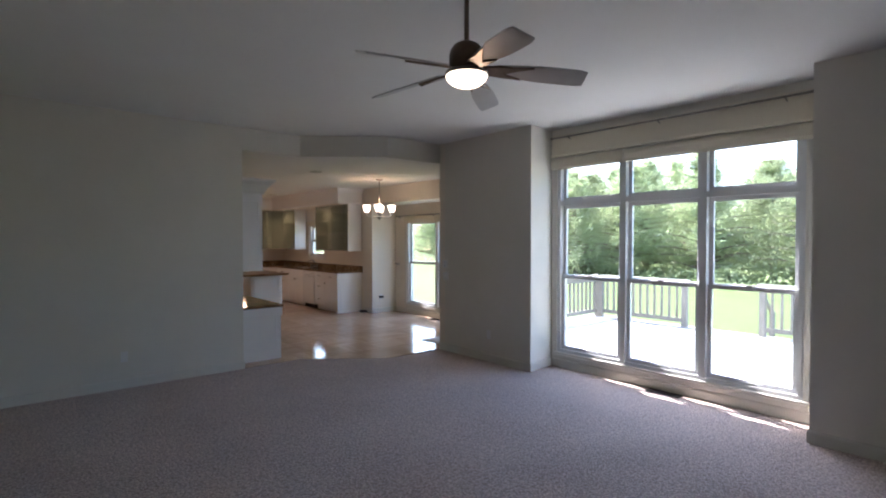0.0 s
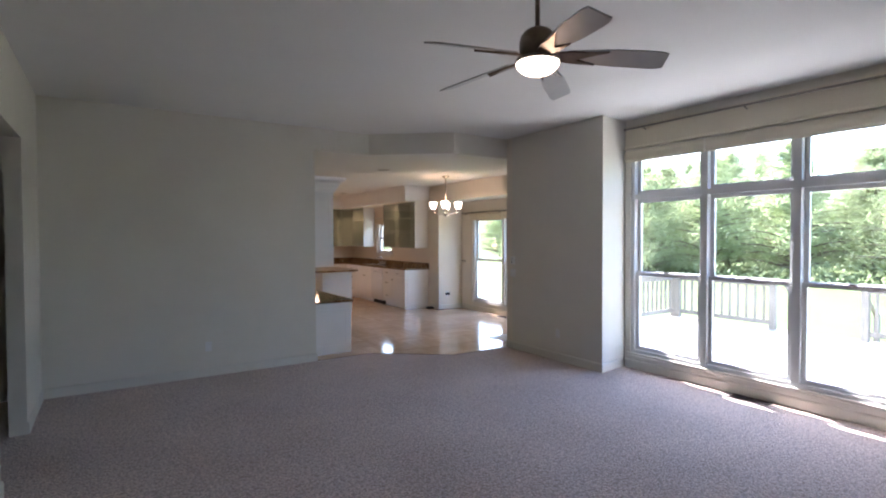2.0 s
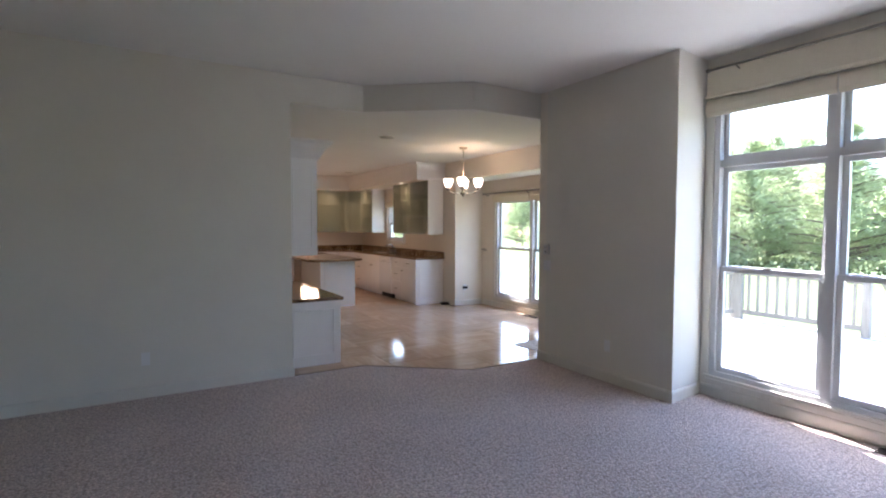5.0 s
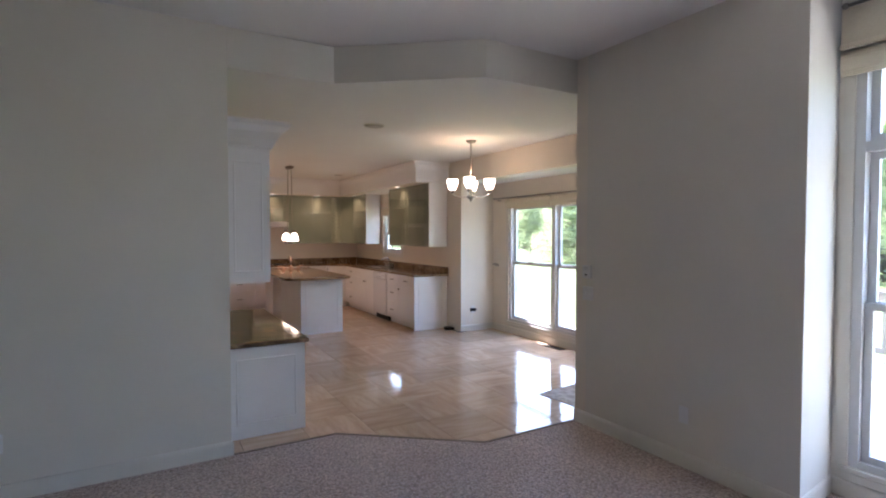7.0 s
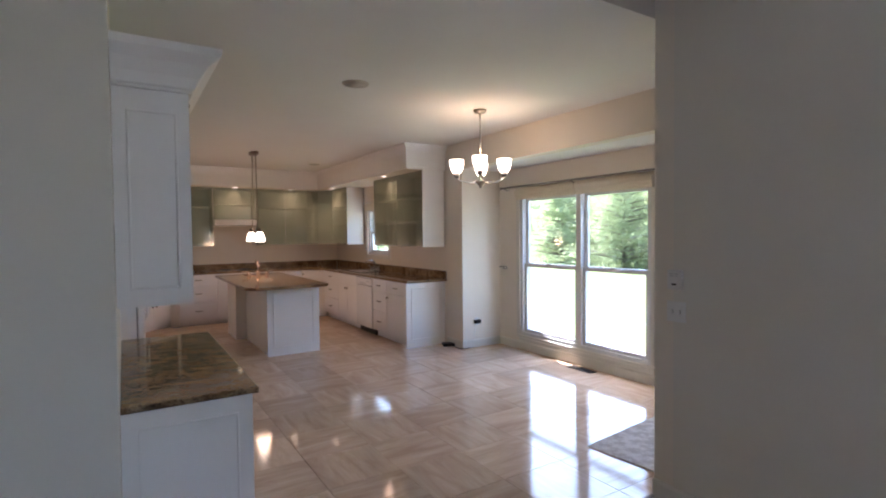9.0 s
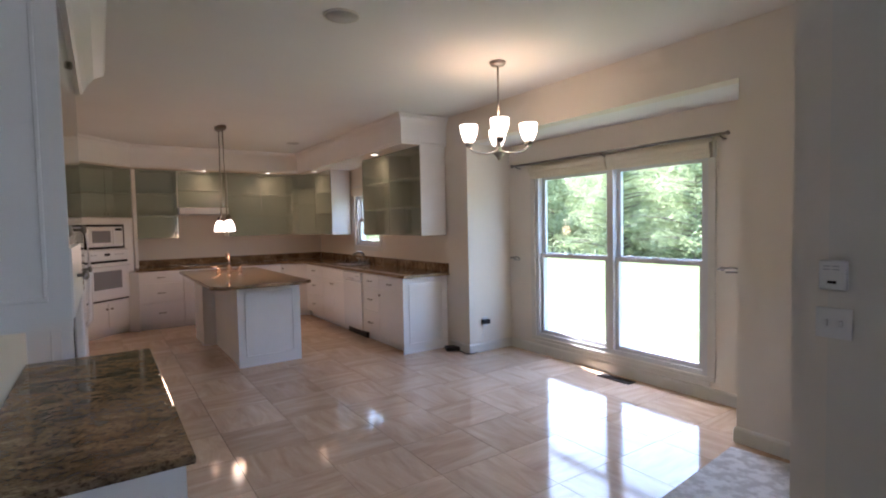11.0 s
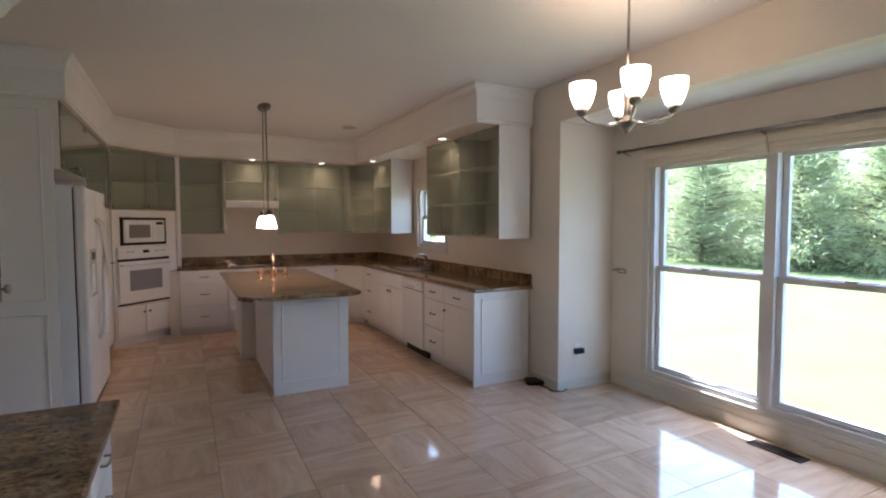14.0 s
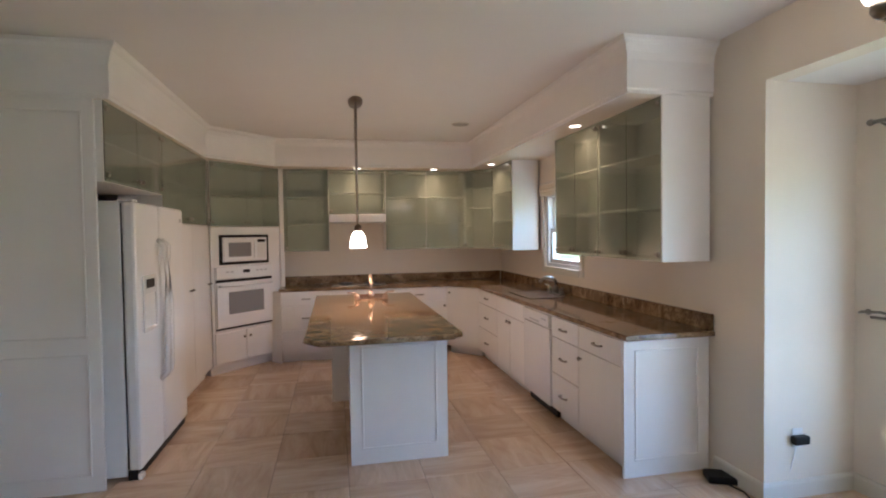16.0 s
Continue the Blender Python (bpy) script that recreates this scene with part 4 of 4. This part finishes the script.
CH = (5.295, 7.80)
ch = thing("chandelier", (*CH, HK), "nickel chandelier with four lit opal glass cups", "chandelier")
part("canopy", lathe([(0.065, 0.0), (0.065, -0.012), (0.05, -0.03), (0.01, -0.036)], 24), NICKEL, ch)
part("rod", tube([(0, 0, -0.03), (0, 0, -0.468)], 0.007), NICKEL, ch)
part("hub", lathe([(0.0, -0.428), (0.012, -0.438), (0.013, -0.508), (0.022, -0.518), (0.022, -0.668), (0.018, -0.683), (0.045, -0.698), (0.05, -0.713), (0.028, -0.738), (0.012, -0.753), (0.013, -0.763), (0.0, -0.773)], 20), NICKEL, ch)
for i in range(4):
    a = radians(52 + 90 * i)
    c, s = math.cos(a), math.sin(a)
    pts = [(c * r, s * r, z) for r, z in ((0.03, -0.706), (0.09, -0.716), (0.16, -0.710), (0.205, -0.693), (0.232, -0.668), (0.235, -0.653))]
    part("arm", tube(pts, 0.009), CHROME, ch)
    part("socket", lathe([(0.012, -0.668), (0.022, -0.660), (0.03, -0.648), (0.028, -0.620), (0.014, -0.618)], 16, (c * 0.235, s * 0.235, 0)), NICKEL, ch)
    part("glass_cup", lathe(opal_shade(0.04, 0.071, 0.135), 24, (c * 0.235, s * 0.235, -0.623)), LIT, ch, "lit opal glass cup")
lamp("chandelier_light", (CH[0], CH[1], HK - 0.42), 0.32, 0.05)

PD = (3.93, 11.53)
pd = thing("pendant_lamp", (*PD, HK), "nickel twin pendant with lit opal glass bells over the island", "pendant lamp")
canopy = part("canopy", lathe([(0.065, 0.0), (0.065, -0.015), (0.055, -0.035), (0.0, -0.037)], 24), BRONZE, pd)
canopy.scale = (1.0, 2.6, 1.0)
for e in (-1, 1):
    x, y = 0.010 * e, 0.33 * e
    part("rod", tube([(0, 0.11 * e, -0.02), (0.005 * e, 0.20 * e, -1.06), (0.008 * e, 0.23 * e, -1.10), (x, 0.30 * e, -1.127), (x, y, -1.14)], 0.007), NICKEL, pd)
    part("socket", lathe([(0.012, -1.11), (0.03, -1.125), (0.034, -1.165), (0.02, -1.17)], 16, (x, y, 0)), BRONZE, pd)
    part("glass_bell", lathe([(0.026, -1.165), (0.042, -1.178), (0.057, -1.21), (0.066, -1.26), (0.071, -1.305), (0.065, -1.305), (0.05, -1.21), (0.02, -1.175)], 24, (x, y, 0)), LIT, pd, "lit opal glass bell")
    lamp("pendant_light", (PD[0] + x, PD[1] + y, HK - 1.41), 0.75, 0.09)


def can(at):
    t = thing("recessed_light", at, "small round recessed light, lit", "recessed light", "recessed lights")
    part("trim_ring", lathe([(0.062, 0.0), (0.062, -0.004), (0.048, -0.005), (0.045, 0.0)], 24), TRIM, t)
    part("lens", lathe([(0.045, -0.0015), (0.045, -0.003), (0.0, -0.003)], 20), CAN_LIT, t)
    spot("recessed_light_beam", (at[0], at[1], at[2] - 0.02), 1.1)


for p in ((5.65, 10.72, SB), (5.65, 12.98, SB), (5.03, 13.54, SB), (4.03, 13.54, SB)):
    can(p)
for nm, p, r in (("ceiling_speaker", (3.90, 7.60, HK), 0.11), ("ceiling_speaker", (5.10, 12.33, HK), 0.10)):
    sp = thing(nm, p, "round white flush ceiling speaker grille", "ceiling speaker", "ceiling speakers")
    part("rim", lathe([(r, 0.0), (r, -0.006), (r - 0.012, -0.009), (r - 0.014, -0.004)], 28), TRIM, sp)
    part("grille", lathe([(r - 0.014, -0.001), (r - 0.014, -0.005), (0.0, -0.006)], 28), SPEAKER, sp)

# ceiling fan
FN = (1.885, 1.79)
fan = thing("ceiling_fan", (*FN, HF), "bronze five-blade ceiling fan with a lit glass bowl", "ceiling fan")
part("canopy", lathe([(0.07, 0), (0.07, -0.02), (0.05, -0.055), (0.016, -0.065)], 24), BRONZE, fan)
part("downrod", tube([(0, 0, -0.05), (0, 0, -0.345)], 0.013), BRONZE, fan)
part("motor", lathe([(0.02, -0.335), (0.045, -0.340), (0.07, -0.355), (0.088, -0.380), (0.096, -0.410), (0.096, -0.455), (0.088, -0.475), (0.085, -0.495)], 32), BRONZE, fan)
part("light_ring", lathe([(0.08, -0.490), (0.115, -0.500), (0.12, -0.515), (0.11, -0.519)], 32), NICKEL, fan)
part("glass_bowl", lathe([(0.112, -0.516), (0.113, -0.524), (0.110, -0.534), (0.103, -0.545), (0.092, -0.556), (0.077, -0.566), (0.058, -0.574), (0.037, -0.580), (0.017, -0.583), (0.0, -0.583)], 40), LIT, fan, "lit opal glass bowl")
for i in range(5):
    a = 33 + 72 * i
    bl = bmesh.new()
    n = 14
    prof = [(0.16 + 0.49 * k / n, 0.044 + 0.026 * min(1, k / 7) - (0.012 if k == n else 0.002 if k == n - 1 else 0)) for k in range(n + 1)]
    lo, hi = [], []
    for x, w in prof:
        for z, lst in ((-0.004, lo), (0.004, hi)):
            lst.append((bl.verts.new((x, -w, z)), bl.verts.new((x, w * 0.9, z))))
    for lst, flip in ((lo, True), (hi, False)):
        for p, q in zip(lst, lst[1:]):
            fverts = (p[0], q[0], q[1], p[1])
            bl.faces.new(fverts[::-1] if flip else fverts)
    for side in (0, 1):
        for (p, q), (r, s2) in zip(zip(lo, lo[1:]), zip(hi, hi[1:])):
            bl.faces.new((p[side], q[side], s2[side], r[side]))
    bl.faces.new((lo[0][0], lo[0][1], hi[0][1], hi[0][0]))
    bl.faces.new((lo[-1][0], lo[-1][1], hi[-1][1], hi[-1][0]))
    bmesh.ops.recalc_face_normals(bl, faces=bl.faces[:])
    bmesh.ops.rotate(bl, verts=bl.verts[:], matrix=Matrix.Rotation(radians(-18), 3, "X"))
    blade = part("blade", bl, BLADE, fan, "grey painted blade")
    blade.matrix_basis = pose(0, 0, -0.475, 0, 5, a)
    arm = part("blade_arm", prism([(0.08, -0.035), (0.17, -0.052), (0.25, -0.05), (0.36, -0.062), (0.26, -0.02), (0.20, 0.01), (0.30, 0.045), (0.19, 0.04), (0.08, 0.025)], -0.015, -0.0045), BRONZE, blade)
    arm.matrix_basis = pose(0, 0, 0, -18, 0, 0)
lamp("ceiling_fan_light", (FN[0], FN[1], HF - 0.66), 0.1, 0.06)


# ---- small things ----
def floor_vent(at, rz, w, label):
    t = thing("floor_vent", at, label, "floor vent", "floor vents", rz)
    part("backing", boxes((0, w, 0, 0.11, 0.001, 0.003)), BLACK, t)
    part("rim", boxes((0, w, 0, 0.012, 0.003, 0.009), (0, w, 0.098, 0.11, 0.003, 0.009), (0, 0.012, 0.012, 0.098, 0.003, 0.009), (w - 0.012, w, 0.012, 0.098, 0.003, 0.009)), VENT, t)
    n = int(w / 0.022)
    for i in range(1, n):
        part("slat", boxes((i * w / n - 0.003, i * w / n + 0.003, 0.012, 0.098, 0.003, 0.007)), VENT, t)


floor_vent((5.34, 2.14, 0), 90, 0.36, "dark brown floor register in the carpet by the window")
floor_vent((6.69, 7.545, 0), 90, 0.35, "dark brown floor register in the tile by the window")
mt = single("floor_mat", boxes((0, 0.93, 0, 0.52, 0.0, 0.008), bevel=0.003), RUG, (5.14, 5.73, 0.001), "pale grey patterned mat on the tile floor", "mat", "", 6)
sb = thing("router_box", (5.965, 9.59, 0), "black plastic box lying on the tile by the pier", "electronic box", "", -22)
part("case", boxes((0, 0.22, 0, 0.14, 0.0, 0.045), bevel=0.014), BLACK, sb)
single("power_cable", tube([(6.07, 9.55, 0.008), (6.09, 9.45, 0.008), (6.06, 9.36, 0.008), (6.14, 9.30, 0.008), (6.22, 9.33, 0.008), (6.16, 9.35, 0.008), (6.07, 9.32, 0.008)], 0.005, 6), BLACK, (0, 0, 0), "thin black cable coiled on the tile beside the box", "cable")
single("adapter_cord", tube([(6.22, 9.33, 0.006), (6.29, 9.35, 0.03), (6.305, 9.355, 0.12), (6.345, 9.336, 0.32)], 0.003, 6), PLATE, (0, 0, 0), "thin white cord hanging from the wall adapter", "cable")
ad = thing("power_adapter", (6.33, 9.348, 0.325), "black power adapter plugged in the wall outlet", "power adapter")
part("outlet_plate", boxes((-0.01, 0.06, -0.006, 0.0, -0.03, 0.085), bevel=0.002), PLATE, ad)
part("plug_body", boxes((-0.03, 0.07, -0.05, -0.0065, 0.0, 0.05), bevel=0.008), BLACK, ad)


def wall_plate(at, rz, switches, label):
    t = thing("wall_switch" if switches else "wall_outlet", at, label, "switch" if switches else "outlet", "", rz)
    w = 0.07 + 0.045 * max(0, switches - 1)
    part("plate", boxes((-w / 2, w / 2, -0.006, 0, -0.057, 0.057), bevel=0.002), PLATE, t)
    if switches:
        for i in range(switches):
            x = (i - (switches - 1) / 2) * 0.046
            part("toggle", boxes((x - 0.006, x + 0.006, -0.018, -0.0062, -0.012, 0.012), bevel=0.002), PLATE, t)
    else:
        for z in (-0.022, 0.022):
            part("socket", boxes((-0.016, 0.016, -0.0085, -0.0062, z - 0.013, z + 0.013), bevel=0.002), PLATE, t)


th = thing("thermostat", (4.89, 5.42, 1.285), "small white thermostat with a dark display on the wall", "thermostat", "", -90)
part("case", boxes((-0.043, 0.043, -0.028, 0, -0.055, 0.055), bevel=0.006), PLATE, th)
part("display", boxes((-0.014, 0.014, -0.0295, -0.0282, -0.030, -0.020)), BLACK, th)
for x in (-0.016, 0.012):
    for z in (0.02, 0.032):
        part("vent_slot", boxes((x - 0.011, x + 0.011, -0.0292, -0.0282, z, z + 0.004)), APPL_GREY, th)
wall_plate((4.89, 5.42, 1.105), -90, 2, "white double switch plate below the thermostat")
wall_plate((4.89, 4.54, 0.36), -90, 0, "white wall outlet near the baseboard")
wall_plate((0.94, 6.30, 0.35), 0, 0, "white wall outlet near the baseboard")

# ---- outdoors ----
GZ = -0.55
structure("ground", boxes((-400, 500, -400, 500, GZ - 0.4, GZ)), GRASS, "bright sunlit mown lawn", "lawn")
structure("foundation_wall", boxes((-2.4, 5.53, -3.12, 14.17, GZ, -0.125), (5.53, 6.27, 5.44, 14.17, GZ, -0.125), (6.27, 6.92, 6.25, 9.53, GZ, -0.125)), SIDING, "low house foundation wall", "foundation")
structure("road", boxes((62, 70, -300, 400, GZ, GZ + 0.02)), ASPHALT, "pale road beyond the lawn", "road")

# deck of boards with a rail and a gap for steps
DZ = -0.12
deck = tagged(new("deck"), "sunlit grey wooden deck of long boards", "deck", "", "structure")
part("joist_frame", boxes((5.54, 10.45, -3.6, 5.40, GZ, DZ - 0.03), (7.05, 10.45, 5.40, 6.56, GZ, DZ - 0.03)), RAILWOOD, deck)
bm0 = boxes((0, 4.93, 0.003, 0.137, 0, 0.028))
board_mesh = bpy.data.meshes.new("board")
bm0.to_mesh(board_mesh)
bm0.free()
board_mesh.materials.append(DECKWOOD)
for i in range(72):
    b = new("board", board_mesh)
    b.parent = deck
    b.location = (5.54, -3.55 + 0.14 * i, DZ - 0.028)
    if -3.55 + 0.14 * i > 5.26:
        b.location.x, b.scale.x = 7.05, 3.40 / 4.93


def deck_rail(x0, y0, x1, y1, label):
    L = math.hypot(x1 - x0, y1 - y0)
    t = thing("deck_railing", (x0, y0, DZ), label, "railing", "deck railings", math.degrees(math.atan2(y1 - y0, x1 - x0)))
    part("top_rail", boxes((-0.09, L + 0.09, -0.09, 0.09, 0.90, 0.945), bevel=0.005), RAILWOOD, t)
    part("upper_rail", boxes((0.05, L - 0.05, -0.019, 0.019, 0.80, 0.895)), RAILWOOD, t)
    part("bottom_rail", boxes((0.05, L - 0.05, -0.019, 0.019, 0.09, 0.17)), RAILWOOD, t)
    k = max(1, round(L / 1.8))
    for i in range(k + 1):
        part("post", boxes((L * i / k - 0.05, L * i / k + 0.05, -0.05, 0.05, 0, 0.899)), RAILWOOD, t)
    n = int(L / 0.15)
    me = None
    for i in range(1, n):
        if min(abs(i * L / n - L * j / k) for j in range(k + 1)) < 0.07:
            continue
        if me is None:
            o = part("baluster", boxes((-0.019, 0.019, -0.0195, 0.0195, 0.171, 0.799)), RAILWOOD, t)
            me = o.data
        else:
            o = new("baluster", me)
            o.parent = t
        o.location = (i * L / n, 0, 0)
    return t


deck_rail(7.25, 6.32, 10.31, 6.32, "weathered wooden deck railing along the house end")
deck_rail(10.31, 6.22, 10.31, 4.33, "weathered wooden deck railing beside the steps")
deck_rail(10.35, 2.95, 10.35, -3.5, "weathered wooden deck railing beyond the steps")
st = thing("deck_steps", (10.45, 3.02, GZ), "wooden steps from the deck to the lawn", "steps")
for i in range(2):
    part("tread", boxes((0.30 * i, 0.30 * i + 0.31, 0, 1.2, 0.25 - 0.14 * i, 0.285 - 0.14 * i)), DECKWOOD, st)
for y in (0.0, 1.16):
    part("stringer", prism([(0, y), (0.62, y), (0.62, y + 0.04), (0, y + 0.04)], 0.0, 0.10), RAILWOOD, st)
    part("handrail", tube([(0, y + 0.02, 1.3), (0.72, y + 0.02, 0.75)], 0.035, 8), RAILWOOD, st)
    part("newel", boxes((0.68, 0.76, y - 0.02, y + 0.06, 0, 0.80)), RAILWOOD, st)


# ---- trees: trunk, limbs, and a crown of many small leaf sprays ----
def leaf_cloud(points, size, rng, slim=0.45):
    bm = bmesh.new()
    for c, out in points:
        u = Vector((rng.uniform(-1, 1), rng.uniform(-1, 1), rng.uniform(-0.7, 0.7))).normalized()
        v = u.cross(out + Vector((rng.uniform(-.6, .6), rng.uniform(-.6, .6), rng.uniform(-.6, .6))))
        if v.length < 0.05:
            continue
        v.normalize()
        s = size * rng.uniform(0.6, 1.35)
        a, b = u * s, v * s * slim
        bm.faces.new([bm.verts.new(p) for p in (c - a, c - a * 0.2 - b, c + a, c - a * 0.1 + b)])
    return bm


def make_tree(seed, h, spread, conifer):
    rng = random.Random(seed)
    trunk = bmesh.new()
    tube([(0, 0, 0), (0.05, 0.02, h * 0.3), (-0.03, 0.05, h * 0.65), (0, 0, h * 0.96)], 0.022 * h, 9, trunk, 0.02)
    pts = []
    whorls = int(h * (3.2 if conifer else 2.4))
    for i in range(whorls):
        f = 0.06 + 0.92 * i / whorls if conifer else 0.22 + 0.74 * i / whorls
        z = f * h
        reach = spread * ((1 - f) ** 0.75 + 0.08) if conifer else spread * math.sqrt(max(0.05, 1 - ((f - 0.55) / 0.5) ** 2))
        for k in range(6 if conifer else 7):
            a = rng.uniform(0, 2 * math.pi)
            r = reach * rng.uniform(0.55, 1.12)
            tip = Vector((math.cos(a) * r, math.sin(a) * r, z + r * (0.18 if conifer else 0.35) + rng.uniform(-.2, .2)))
            root = Vector((0, 0, z))
            tube([root, root.lerp(tip, 0.55) + Vector((0, 0, 0.04 * r)), tip], 0.012 * h * (1 - f * 0.7), 5, trunk, 0.012)
            n = int(70 + 120 * r / spread)
            for j in range(n):
                q = rng.uniform(0.25, 1.05)
                c = root.lerp(tip, q) + Vector((rng.gauss(0, .16), rng.gauss(0, .16), rng.gauss(0, .12))) * (0.7 + 0.5 * r)
                pts.append((c, (tip - root).normalized()))
    crown = leaf_cloud(pts, 0.14 if conifer else 0.14, rng, 0.13)
    return trunk, crown


def tree(name, at, seed, h, spread, conifer, label):
    t = thing(name, at, label, "tree", "trees behind the lawn")
    trunk, crown = make_tree(seed, h, spread, conifer)
    part("trunk", trunk, BARK, t)
    part("crown", crown, LEAF if conifer else LEAF2, t)
    return t


models = [tree("pine_tree", (30, 12, GZ), 3, 7.4, 3.1, True, "tall soft-needled pine tree at the lawn's edge"),
          tree("pine_tree", (30, 6.5, GZ), 5, 6.8, 3.2, True, "tall soft-needled pine tree at the lawn's edge"),
          tree("pine_tree", (33, 17, GZ), 8, 7.6, 3.5, True, "broad soft-needled pine tree at the lawn's edge")]
rng = random.Random(11)
for k, (x, y, s) in enumerate([(31, 1.5, 0.8), (28, -3.5, 0.7), (32, -8, 0.75), (30, -13, 0.7), (29, 16, 0.95), (30, 21, 0.95), (31, 27, 0.95), (33, 34, 1.0), (35, 42, 1.05), (34, 50, 1.0),
                               (35, 9, 1.0), (37, 19, 1.1), (39, 29, 1.1), (42, 38, 1.2), (38, 3.5, 0.85), (33, 58, 1.2), (22, 62, 1.1), (12, 66, 1.1), (38, -6, 0.8), (43, 52, 1.15), (33, 9.5, 0.95), (34, 13.5, 1.0), (41, 12.5, 1.15), (46, 21, 1.25), (46, 27, 1.2), (44, 5.5, 1.05), (45, -2, 1.0), (47, 33, 1.25), (19, 43, 0.9), (23, 50, 1.0), (15, 52, 1.0), (27, 18.5, 0.85), (27.5, 23.5, 0.9), (29, 30, 1.0), (36, 24, 1.15), (38, 34, 1.2), (41, 44, 1.2), (32, 20.5, 1.0), (34, 27, 1.1), (33, 30.5, 1.05), (36, 38, 1.15), (33, 24, 1.0)]):
    src = models[k % 3]
    c = copy_thing(src, pose(x, y, GZ, 0, 0, rng.uniform(0, 360)))
    c.scale = (s, s, s * rng.uniform(0.92, 1.1))
# low shrubs and far woods
sh = leaf_cloud([(Vector((rng.uniform(26, 34), rng.uniform(-16, 46), abs(rng.gauss(0, 0.35)))), Vector((0, 0, 1))) for _ in range(16000)], 0.085, rng)
bushes = link_mesh("undergrowth", sh, LEAF)
bushes.location = (0, 0, GZ)
tagged(bushes, "low green undergrowth below the trees", "undergrowth", "", "stuff")
fw = leaf_cloud([(Vector((110 + rng.gauss(0, 6), rng.uniform(-150, 230), abs(rng.gauss(2.0, 2.2)))), Vector((1, 0, 0))) for _ in range(30000)], 0.5, rng)
woods = link_mesh("far_woods", fw, LEAF)
woods.location = (0, 0, GZ)
tagged(woods, "hazy far woods beyond the road", "woods", "", "stuff")

# ---- floor tiles, 0.49 m square, bands turned from tile to tile ----
P = 0.487
def tile_mesh(mat):
    bm = boxes((0.0017, P - 0.0017, 0.0017, P - 0.0017, -0.006, 0.0))
    me = bpy.data.meshes.new("tile")
    bm.to_mesh(me)
    bm.free()
    me.materials.append(mat)
    return me


tile_a, tile_b = tile_mesh(TILE_A), tile_mesh(TILE_B)


def clip_tile(x, y):
    """The part of the tile at x, y that lies inside the kitchen floor, or None when it is whole, or [] when outside."""
    poly = [(x + 0.002, y + 0.002), (x + P - 0.002, y + 0.002), (x + P - 0.002, y + P - 0.002), (x + 0.002, y + P - 0.002)]
    whole = list(poly)
    def cut(pl, nx, ny, d):
        out = []
        for i, p in enumerate(pl):
            q = pl[(i + 1) % len(pl)]
            a, b = p[0] * nx + p[1] * ny - d, q[0] * nx + q[1] * ny - d
            if a >= 0:
                out.append(p)
            if a * b < 0:
                u = a / (a - b)
                out.append((p[0] + (q[0] - p[0]) * u, p[1] + (q[1] - p[1]) * u))
        return out
    for h in ((1, 0, 1.46), (-1, 0, -6.76), (0, 1, 5.575), (0, -1, -14.04)):
        poly = cut(poly, *h)
        if len(poly) < 3:
            return []
    west, east = cut(poly, -1, 0, -3.02), cut(poly, 1, 0, 3.02)
    west = cut(west, 0, 1, 6.312) if len(west) > 2 else []
    east = cut(east, 0.6226, 0.7825, 3.02 * 0.6226 + 6.30 * 0.7825 + 0.012) if len(east) > 2 else []
    got = [q for q in (west, east) if len(q) > 2]
    area = lambda q: abs(sum(a[0] * b[1] - b[0] * a[1] for a, b in zip(q, q[1:] + q[:1]))) / 2
    if sum(area(q) for q in got) > area(whole) - 1e-6:
        return None
    return [q for q in got if area(q) > 1e-4]


for i in range(-4, 8):
    for j in range(-6, 13):
        x, y = 3.30 + P * i, 8.145 + P * j
        got = clip_tile(x, y)
        if got == []:
            continue
        if got is None:
            o = new("tile", tile_a if (i + j) % 2 else tile_b)
        else:
            for q in got:
                bm = prism([(px - x, py - y) for px, py in q], -0.006, 0.0)
                o = link_mesh("tile", bm, TILE_A if (i + j) % 2 else TILE_B)
                o.parent = tile_floor
                o.location = (x, y, 0)
            continue
        o.parent = tile_floor
        o.location = (x, y, 0)
